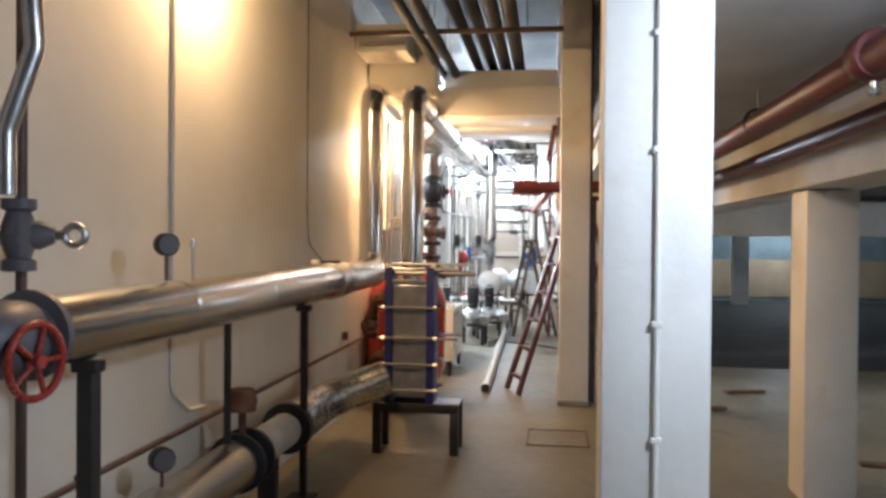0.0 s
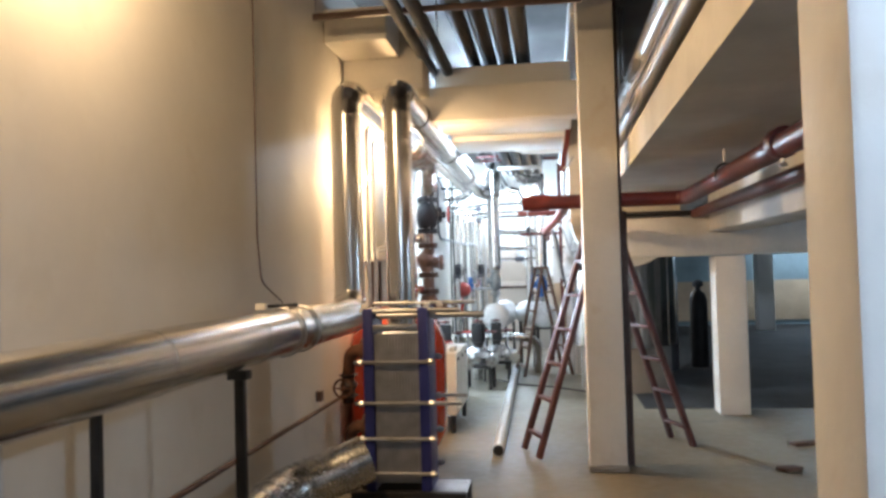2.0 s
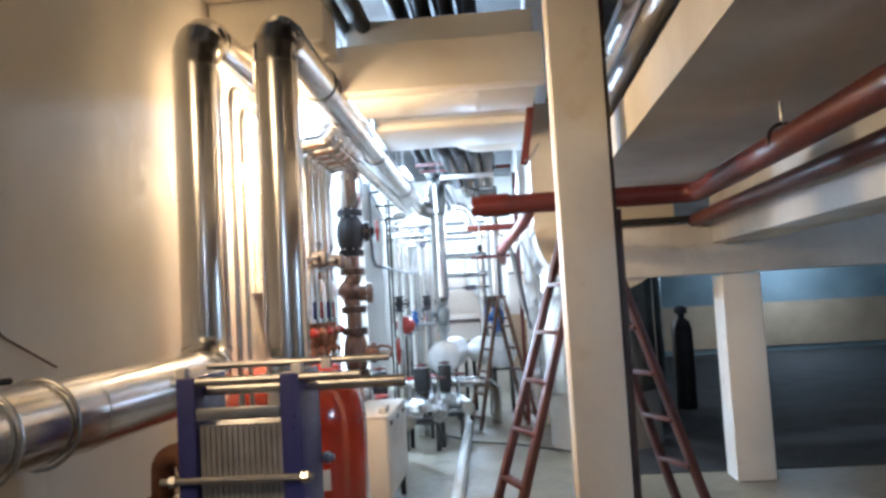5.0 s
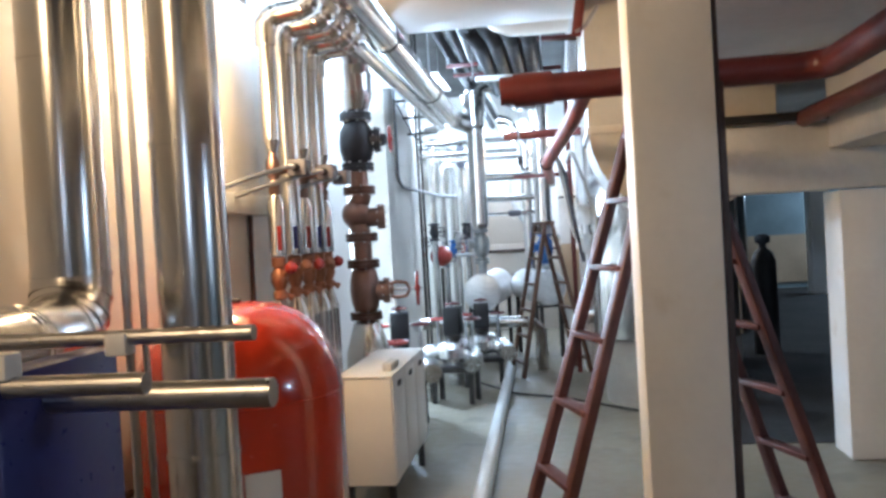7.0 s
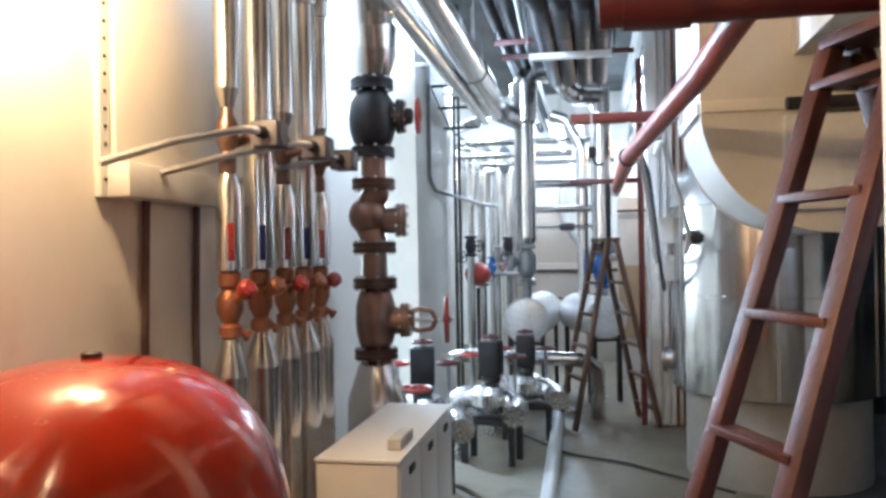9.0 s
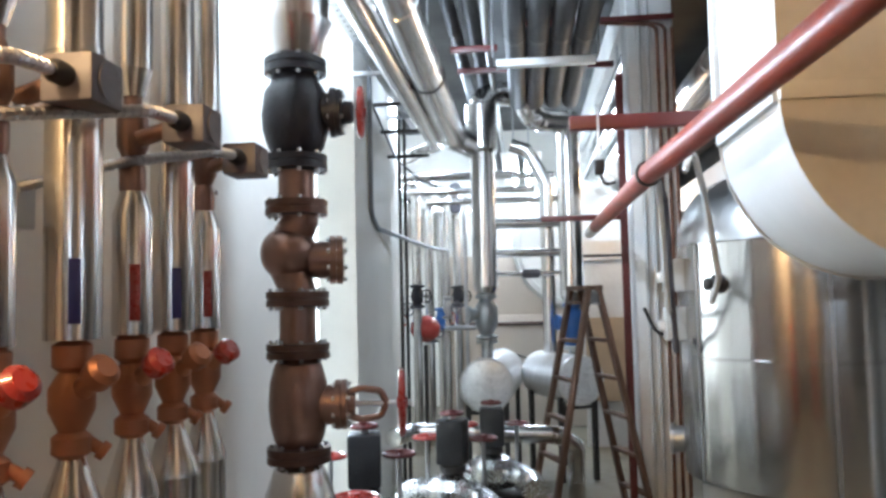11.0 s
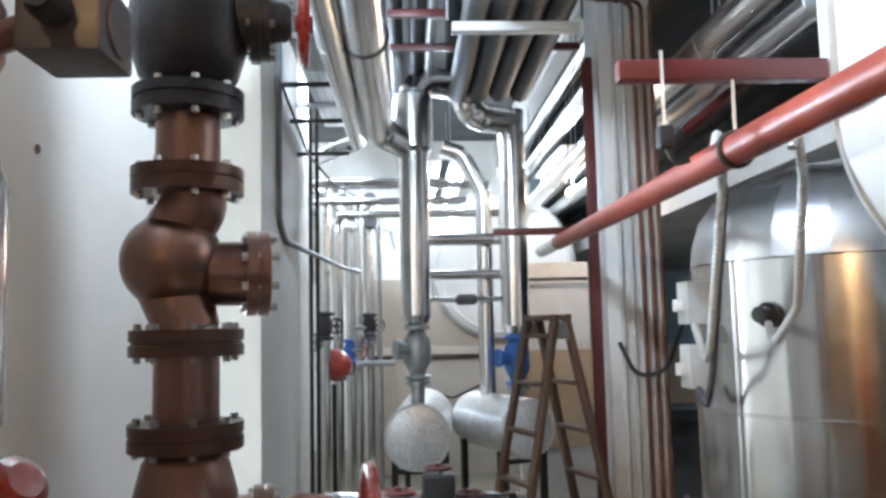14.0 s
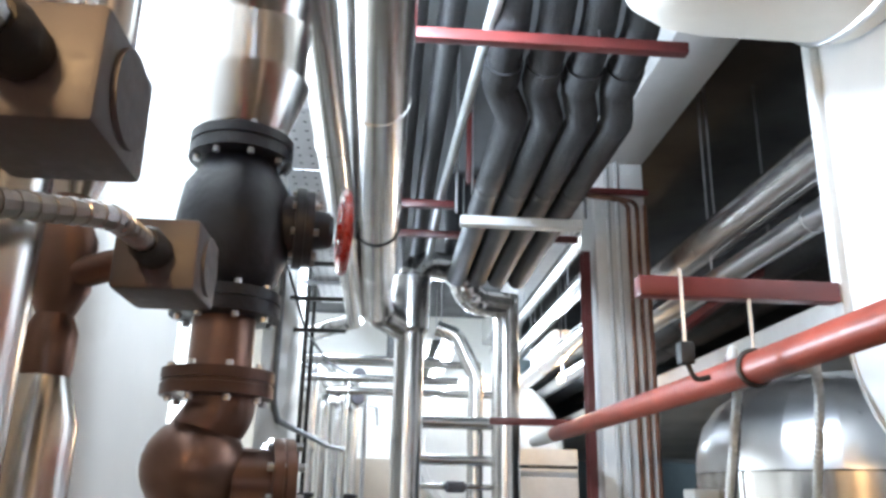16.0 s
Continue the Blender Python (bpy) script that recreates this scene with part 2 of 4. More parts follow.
structure("wall_west_pier", box(WX - 0.25, WX, 11.88, 13.75, 0, 4.2), WALL, "pale painted wall pier", "wall")
structure("wall_niche_back", box(-1.7, -1.6, 10.3, 13.75, 0, 4.2), WALL, "white wall at the back of a niche", "wall")
structure("wall_niche_side", box(-1.6, WX - 0.25, 10.2, 10.3, 0, 4.2), WALL, "white side wall of a niche", "wall")
structure("wall_west_far", box(-1.75, -1.5, 13.85, 24, 0, 4.2), WALL, "pale wall behind the far pipework", "wall")
structure("wall_step", box(-1.75, WX - 0.25, 13.75, 13.85, 0, 4.2), WALL, "pale return wall", "wall")
structure("wall_north", box(-1.5, 1.62, 18.2, 18.45, 0, 3.9), WALL, "pale painted end wall", "wall")
structure("wall_garage_north", box(1.62, 16, 21.5, 21.75, 0, 3.9), TEAL, "dim blue-grey garage end wall", "wall")
structure("wall_garage_return", box(1.62, 1.8, 18.2, 21.5, 0, 3.9), TEAL, "dim garage return wall", "wall")
structure("wall_garage_band", box(1.8, 16, 21.47, 21.498, 0.12, 1.1), TAN, "tan painted band along the garage wall", "wall")
structure("wall_south", box(-3, 16, -5.25, -5, 0, 4.2), WALL, "cream back wall", "wall")
structure("wall_east", box(16, 16.25, -5.25, 24, 0, 4.2), TEAL, "dim garage side wall", "wall")
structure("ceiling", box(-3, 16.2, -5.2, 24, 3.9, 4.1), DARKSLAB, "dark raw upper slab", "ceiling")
structure("garage_slab", box(1.55, 16, -5, 9.5, 2.28, 2.5), GARAGE, "grey underside of the garage slab", "ceiling")
structure("cross_beam", box(WX, 1.205, 7.45, 7.62, 2.8, 3.09, 0.01), WALL, "painted concrete cross beam", "beam")
structure("garage_beam", box(1.5, 16, 9.2, 9.5, 1.62, 2.02, 0.01), GARAGE, "grey painted concrete beam across the garage", "beam")
structure("edge_beam", box(1.17, 1.48, 7.43, 12.49, 3.64, 3.89, 0.01), COLUMN, "white painted beam along the column line", "beam")
structure("edge_beam_far", box(1.17, 1.48, 12.82, 18.2, 3.55, 3.85, 0.01), COLUMN, "white painted beam along the column line", "beam")
structure("garage_slab_far", box(1.9, 16, 9.5, 21.5, 2.28, 2.5), GARAGE, "dim grey garage slab", "ceiling")
structure("garage_edge_beam", box(2.55, 2.95, -5, 9.2, 1.86, 2.276, 0.01), GARAGE, "grey beam under the garage slab", "beam")


def concrete_column(x0, x1, y0, y1, top):
    bm = box(x0, x1, y0, y1, 0, top, 0.012)
    structure("column", bm, COLUMN, "square white painted concrete column", "column")


concrete_column(1.25, 1.549, 1.615, 1.775, 3.9)
concrete_column(1.196, 1.47, 6.89, 7.16, 3.9)
concrete_column(1.16, 1.48, 12.49, 12.82, 3.9)
for cy in (-0.6, 4.3):
    concrete_column(2.6, 2.9, cy, cy + 0.3, 1.85)
concrete_column(2.6, 2.9, 9.2, 9.5, 1.61)

# ---------- helpers for plant-room parts ----------


def bolts(n, radius, size, m, parent, long=2.4):
    """A ring of hexagonal bolts round the z axis of m, each a part on one shared mesh."""
    first = None
    for k in range(n):
        a = 2 * math.pi * (k + 0.5) / n
        if first is None:
            first = b = part("bolt", lathe([(size, -size * long), (size, size * long)], None, 6), STEEL, parent, smooth=False)
        else:
            b = new("bolt", first.data)
            b.parent = parent
        b.matrix_local = m @ Matrix.Translation((radius * math.cos(a), radius * math.sin(a), 0))


def flange_pair(z, r, mat, parent, n=8, m=Matrix()):
    """Two bolted flanges round the axis of m at height z, with their bolts as one part below."""
    f = part("flange", lathe([(r * 0.6, z - 0.028), (r, z - 0.026), (r, z - 0.004), (r * 0.96, z - 0.003), (r * 0.96, z + 0.003), (r, z + 0.004), (r, z + 0.026), (r * 0.6, z + 0.028)], m, 28), mat, parent)
    bolts(n, r * 0.84, 0.008, m @ Matrix.Translation((0, 0, z)), f, 4.8)
    return f


def handwheel(r, m, mat, parent, spokes=4, hub=0.02, thick=0.011):
    bm = ring_bm(r, thick, m)
    for k in range(spokes):
        a = 2 * math.pi * k / spokes
        bm = join(bm, moved(tube([(0, 0, 0), (r * math.cos(a), r * math.sin(a), 0)], thick * 0.7, seg=8), m))
    bm = lathe([(hub, -0.018), (hub, 0.02)], m, 14, bm)
    return part("handwheel", bm, mat, parent)


def along(points, r, mat, name, label, category="pipe", bend=0.1, seam=0.0, seg=16, group=""):
    """A pipe or cable that is a thing of its own."""
    x, y, z = points[0]
    t = thing(name, label, category, (0, 0, 0), group=group)
    part("pipe", tube(points, r, bend, seg, seam=seam), mat, t)
    return t


def gauge(place, face, size=0.045, stem=0.1):
    """A dial gauge on a siphon stem; face: the way the dial looks."""
    t = thing("pressure_gauge", "round black dial gauge on a thin brass stem", "gauge", place)
    part("stem", tube([(0, 0, 0), (0, 0, stem)], 0.008, seg=8), COPPER, t)
    m = toward((0, 0, stem + size), face)
    case = part("case", lathe([(size * 0.9, -0.025), (size, -0.02), (size, 0.018), (size * 0.9, 0.022)], m), BLACKSTEEL, t)
    part("dial", lathe([(size * 0.86, 0.0222), (size * 0.86, 0.0235)], m), GREY, case, "dark gauge dial")
    return t


# ---------- pipes along the long wall ----------
big = thing("insulated_pipe", "large aluminium-clad heating pipe on black posts, turning upwards", "pipe")
part("pipe", tube([(-0.36, 1.47, 1.255), (-0.36, 5.9, 1.255), (-0.478, 6.34, 1.255), (-0.478, 6.34, 2.84), (-0.478, 7.42, 2.84)], 0.11, 0.17, 28, seam=0.95), ALU, big)
for py, half in ((1.7, 0.027), (3.93, 0.02)):
    post = part("post", box(-0.33 - half, -0.33 + half, py - half, py + half, 0.0, 1.11, 0.004), BLACKSTEEL, big)
    part("saddle", box(-0.375, -0.29, py - 0.03, py + 0.03, 1.11, 1.146, 0.004), BLACKSTEEL, post)
    part("foot_plate", box(-0.42, -0.26, py - 0.07, py + 0.07, 0.0, 0.012), BLACKSTEEL, post)
post = part("post", box(-0.462, -0.432, 3.06, 3.09, 0.0, 1.19, 0.003), BLACKSTEEL, big)
for sy in (4.55, 4.8):
    part("clamp_band", ring_bm(0.119, 0.006, toward((-0.36, sy, 1.255), (0, 1, 0))), STEEL, big)

riser = thing("riser_pipe", "shiny aluminium-clad riser bending along the ceiling", "pipe")
part("pipe", tube([(-0.11, 6.36, 0.0), (-0.11, 6.36, 2.84), (-0.15, 13.05, 2.78), (0.02, 13.22, 2.72)], 0.102, 0.17, 28, seam=0.95), ALU, riser)
for hy in (7.3, 9.4, 11.4):
    hang = part("hanger", tube([(-0.13, hy, 2.9), (-0.13, hy, 3.9)], 0.006, seg=8), STEEL, riser)
    part("clamp", ring_bm(0.102, 0.008, toward((-0.11 - 0.006 * (hy - 6.4), hy, 2.84 - 0.009 * (hy - 6.4)), (0, 1, 0))), BLACKSTEEL, hang)
along([(-0.28, 8.6, 2.72), (-0.28, 13.1, 2.72), (-0.6, 13.6, 2.72)], 0.055, ALU, "ceiling_pipe", "slim aluminium-clad pipe under the ceiling", seam=1.1)
along([(-0.345, 6.4, 0.0), (-0.345, 6.4, 2.6), (-0.345, 7.4, 2.6)], 0.014, ALU_DULL, "thin_riser", "thin metal riser beside the large ones")
along([(-0.305, 6.42, 0.0), (-0.305, 6.42, 2.5), (-0.305, 7.4, 2.5)], 0.011, ALU_DULL, "thin_riser", "thin metal riser beside the large ones")

# gate valve at the start of the large pipe
gv = thing("gate_valve", "grey flanged gate valve with a red handwheel", "valve", (-0.36, 1.36, 1.255))
part("body", lathe([(0.07, -0.13), (0.1, -0.09), (0.11, 0), (0.1, 0.09), (0.07, 0.13)], toward((0, -0.02, 0), (0, 1, 0))), GREY, gv)
part("end_flange", lathe([(0.13, 0.1), (0.13, 0.125)], toward((0, -0.02, 0), (0, 1, 0))), GREY, gv)
part("spindle", tube([(0, 0, 0), (0.11, -0.04, -0.05)], 0.02, seg=10), STEEL, gv)
handwheel(0.1, toward((0.115, -0.045, -0.052), (1, -0.1, 0)), RED, gv, 5)
along([(-0.36, 1.3, 1.255), (-0.36, 0.6, 1.255), (-0.36, -2, 1.255)], 0.07, GREY, "inlet_pipe", "grey painted pipe feeding the gate valve")
for vy, vx in ((1.5, -0.56), (1.64, -0.52)):
    along([(vx, vy, 0.0), (vx, vy, 3.9)], 0.017, DARKBROWN, "brown_riser", "thin dark brown riser pipe by the wall")
along([(-0.42, 1.54, 3.9), (-0.42, 1.54, 2.25), (-0.42, 1.56, 2.1), (-0.5, 1.54, 1.85), (-0.5, 1.54, 1.66)], 0.03, STEEL, "steel_drop_pipe", "shiny steel drop pipe with a kink")
sv = thing("shutoff_valve", "grey cast shutoff valve with a looped handle", "valve", (-0.5, 1.6, 1.54))
part("body", lathe([(0.05, -0.11), (0.05, -0.08), (0.035, -0.07), (0.06, 0), (0.035, 0.07), (0.05, 0.08), (0.05, 0.11)]), GREY, sv)
part("bonnet", lathe([(0.04, 0), (0.045, 0.06), (0.025, 0.1)], toward((0, 0, 0), (1, 0.5, 0))), GREY, sv)
part("spindle", tube([(0.07, 0.035, 0), (0.115, 0.058, 0)], 0.016, seg=10), STEEL, sv)
part("handle", ring_bm(0.03, 0.012, toward((0.14, 0.07, 0), (0.4, -1, 0))), STEEL, sv)

# low pipe with its valves under the large one
low = thing("low_pipe", "pale insulated pipe near the floor with black butterfly valve", "pipe")
part("pipe", tube([(-0.42, 0.8, 0.42), (-0.42, 3.1, 0.42)], 0.12, 0.1, 24, seam=0.8), ALU_DULL, low)
body = part("butterfly_valve", lathe([(0.1, -0.09), (0.15, -0.08), (0.15, -0.05), (0.1, -0.04), (0.1, 0.04), (0.15, 0.05), (0.15, 0.08), (0.1, 0.09)], toward((-0.42, 3.2, 0.42), (0, 1, 0))), BLACKIRON, low)
part("actuator", lathe([(0.02, 0.12), (0.02, 0.24), (0.07, 0.25), (0.075, 0.3), (0.06, 0.36), (0, 0.37)], Matrix.Translation((-0.42, 3.2, 0.42))), RUST, body, "rusty brown valve actuator")
part("spool", tube([(-0.42, 3.3, 0.42), (-0.42, 3.85, 0.42)], 0.1), LIGHTGREY, low)
part("rear_flange", lathe([(0.15, -0.03), (0.15, 0.03)], toward((-0.42, 3.9, 0.42), (0, 1, 0))), BLACKIRON, low)
part("foil_elbow", tube([(-0.42, 3.95, 0.42), (-0.42, 4.75, 0.42), (-0.05, 4.95, 0.55)], 0.125, 0.22, 24, seam=0.16, lip=0.006), CRUMPLE, low, "crumpled shiny foil elbow")
part("support", box(-0.47, -0.37, 2.2, 2.26, 0, 0.31), BLACKSTEEL, low)
part("support", box(-0.47, -0.37, 3.55, 3.61, 0, 0.33), BLACKSTEEL, low)
gauge((-0.36, 2.27, 1.37), (0.75, -0.65, 0), 0.045, 0.095)
gauge((-0.42, 2.36, 0.54), (0.75, -0.65, 0), 0.05, 0.06)
th = thing("thermometer", "small stick thermometer on the large pipe", "thermometer", (-0.36, 2.5, 1.36))
part("tube", tube([(0, 0, 0), (0, 0, 0.15)], 0.007, seg=8), LIGHTGREY, th)
part("head", lathe([(0.01, 0.14), (0.01, 0.165), (0.004, 0.17)], None, 10), STEEL, th)
fit = thing("pipe_bracket", "small white bracket lying on the pipe top", "bracket", (-0.36, 4.35, 1.374))
part("plate", box(-0.05, 0.0, -0.03, 0.03, 0.0, 0.03, 0.003), WHITE, fit)
part("strap", tube([(0.0, 0, 0.015), (0.06, 0.25, 0.012)], 0.008, seg=8), BLACKSTEEL, fit)

# wall conduits
along([(WX + 0.012, 2.94, 3.9), (WX + 0.012, 2.94, 0.8), (WX + 0.012, 3.12, 0.68), (WX + 0.012, 3.3, 0.66)], 0.011, WALL, "wall_conduit", "cream painted conduit down the wall", "conduit")
along([(WX + 0.012, 5.05, 3.9), (WX + 0.012, 5.05, 1.75), (WX + 0.012, 5.1, 1.5), (WX + 0.03, 5.4, 1.37)], 0.0045, DARKBROWN, "hanging_cable", "thin dark cable hanging down the wall", "cable")
along([(WX + 0.02, -1, 0.6), (WX + 0.02, 6.9, 0.6)], 0.014, DARKBROWN, "floor_conduit", "brown conduit running low along the wall", "conduit")
for sx in (2.2, 6.15):
    b = thing("wall_socket", "small dark junction box on the wall", "junction box", (WX, sx, 0.66 if sx > 3 else 0.0))
    if sx > 3:
        part("box", box(0, 0.04, -0.03, 0.03, 0, 0.07, 0.004), DARKBROWN, b)
    else:
        part("box", box(0, 0.03, -0.03, 0.03, 0.58, 0.63, 0.004), DARKBROWN, b)

# bulkhead lamps on the wall
for bx, by, bz, power in BULBS:
    b = thing("bulkhead_lamp", "lit round bulkhead lamp on the wall", "lamp", (WX, by, bz))
    part("base", lathe([(0.07, 0), (0.075, 0.02), (0.06, 0.035)], toward((0, 0, 0), (1, 0, 0))), GREY, b)
    part("globe", lathe([(0.05, 0.03), (0.062, 0.06), (0.062, 0.1), (0.045, 0.135), (0, 0.15)], toward((0, 0, 0), (1, 0, 0))), BULB_GLOW, b, "glowing warm glass globe").visible_shadow = False

# ---------- plate heat exchanger ----------
hx = thing("plate_heat_exchanger", "plate heat exchanger with blue end frames and steel tie bolts", "heat exchanger", (0.1, 5.14, 0))
for x0 in (-0.172, 0.13):
    part("end_plate", box(x0, x0 + 0.055, -0.128, 0.13, 0.36, 1.34, 0.006), BLUE, hx)
for k in range(30):
    x = -0.114 + k * 0.0081
    part("plate", box(x, x + 0.0068, -0.105 - 0.004 * (k % 2), 0.11, 0.4, 1.2), PLATE, hx, smooth=False)
for z in (0.455, 0.64, 0.83, 1.05):
    for y in (-0.138, 0.138):
        bolt = part("tie_bolt", tube([(-0.22, y, z), (0.22 if z != 0.83 else 0.36, y, z)], 0.01, seg=10), STEEL, hx)
        for bx in (-0.184, 0.197):
            part("nut", lathe([(0.018, -0.01), (0.018, 0.01)], toward((bx, y, z), (1, 0, 0)), 6), STEEL, bolt)
part("carrying_bar", tube([(-0.14, -0.03, 1.295), (0.48, -0.03, 1.295)], 0.018, seg=14), STEEL, hx, "bright steel carrying bar")
part("carrying_bar", tube([(-0.19, -0.11, 1.325), (0.36, -0.11, 1.325)], 0.013, seg=14), STEEL, hx)
part("rear_bar", tube([(-0.15, 0.07, 1.358), (0.42, 0.07, 1.358)], 0.011, seg=14), STEEL, hx)
part("top_bar", box(-0.138, 0.125, -0.122, -0.097, 1.215, 1.25, 0.004), STEEL, hx)
for bx, by in ((0.18, -0.11), (0.225, 0.07), (-0.16, -0.11)):
    part("bar_cap", box(bx - 0.016, bx + 0.016, by - 0.016, by + 0.016, 1.334, 1.366, 0.004), WHITE, hx, "bright steel cap")
for y in (-0.13, 0.13):
    rail = part("base_rail", box(-0.25, 0.37, y - 0.03, y + 0.03, 0.3, 0.36, 0.004), BLACKSTEEL, hx)
    for x in (-0.22, 0.34):
        part("leg", box(x - 0.03, x + 0.03, y - 0.03, y + 0.03, 0, 0.3, 0.003), BLACKSTEEL, rail)
part("shelf", box(0.18, 0.37, -0.12, 0.12, 0.35, 0.362), STEEL, hx)
for z in (1.1, 0.68):
    n = part("nozzle", tube([(-0.17, 0.02, z), (-0.28, 0.02, z), (-0.31, 0.08, z - 0.14), (-0.31, 0.08, z - 0.3)], 0.035, 0.06), RUST, hx)
    part("flange", lathe([(0.07, -0.012), (0.07, 0.012)], toward((-0.2, 0.02, z), (1, 0, 0))), RUST, n)
    part("valve_body", lathe([(0.03, -0.07), (0.055, -0.06), (0.03, -0.04), (0.05, 0), (0.03, 0.04), (0.055, 0.06), (0.03, 0.07)], Matrix.Translation((-0.31, 0.08, z - 0.2))), DARKBROWN, n)
    handwheel(0.05, toward((-0.31, -0.05, z - 0.2), (0, -1, 0)), RUST, n, 4, 0.012, 0.006)

# ---------- expansion tank and cabinet ----------
tank = thing("expansion_tank", "large glossy orange-red expansion tank", "tank", (-0.28, 7.05, 0))
prof = [(0, 0.1), (0.2, 0.12), (0.33, 0.18), (0.385, 0.3), (0.385, 0.9)] + [(0.385 * math.cos(a) ** 0.75, 0.9 + 0.37 * math.sin(a)) for a in (math.pi / 2 * k / 14 for k in range(1, 14))] + [(0, 1.272)]
shell = part("vessel", lathe(prof, seg=56), ORANGE, tank)
part("weld_seam", ring_bm(0.384, 0.004, Matrix.Translation((0, 0, 0.93)), 56), ORANGE, shell)
part("base_ring", lathe([(0.26, 0), (0.26, 0.16)], seg=32), BLACKSTEEL, tank)
part("top_cap", lathe([(0.02, 1.262), (0.02, 1.28), (0.012, 1.284)], Matrix.Translation((0, 0, 0))), BLACKSTEEL, tank)
part("label_plate", box(-0.06, 0.06, -0.003, 0.003, 0.62, 0.72), WHITE, tank, "small pale rating label").matrix_local = pose(0.2, -0.335, 0, 0, 0, 31)

cab = thing("white_cabinet", "low white enamel cabinet on black legs", "cabinet", (-0.12, 8.8, 0))
part("body", box(-0.15, 0.145, -0.51, 0.51, 0.17, 0.74, 0.006), WHITE, cab)
part("lid", box(-0.155, 0.155, -0.515, 0.515, 0.742, 0.756, 0.004), WHITE, cab)
for k in range(3):
    door = part("side_panel", box(0.145, 0.152, -0.5 + k * 0.337, -0.175 + k * 0.337, 0.19, 0.735, 0.002), WHITE, cab)
    part("handle", box(0.151, 0.158, -0.37 + k * 0.337, -0.29 + k * 0.337, 0.67, 0.7, 0.003), BLACKSTEEL, door, "black recessed handle")
for x in (-0.12, 0.11):
    for y in (-0.45, 0.45):
        part("leg", box(x - 0.018, x + 0.018, y - 0.018, y + 0.018, 0, 0.17), BLACKSTEEL, cab)
strip = thing("metal_strip", "short grey metal bar lying on the cabinet", "bar", (-0.02, 8.52, 0.757))
part("bar", box(-0.025, 0.025, -0.1, 0.1, 0, 0.04, 0.003), LIGHTGREY, strip)

board = thing("control_panel", "pale sheet-metal control panel fixed to the wall", "panel", (WX, 8.02, 1.64))
part("back_sheet", box(0, 0.03, -0.3, 0.32, 0.06, 1.2, 0.003), WALL, board)
part("lower_tray", box(0, 0.09, -0.33, 0.34, 0, 0.1, 0.004), LIGHTGREY, board)
strip = part("perforated_rail", box(0, 0.02, -0.36, -0.315, 0.0, 1.2), LIGHTGREY, board)
for k in range(22):
    part("hole", lathe([(0.006, 0), (0.006, 0.003)], toward((0.0205, -0.338, 0.05 + k * 0.05), (1, 0, 0)), 8), BLACK, strip)
for y in (-0.13, 0.19):
    along([(WX + 0.02, 8.02 + y, 1.64), (WX + 0.02, 8.0 + y, 1.2), (WX + 0.02, 8.04 + y, 0.2)], 0.013, DARKBROWN, "panel_cable", "thick brown cable below the panel", "cable")

# ---------- riser group with balancing valves ----------


RISER_TOP = 2.52


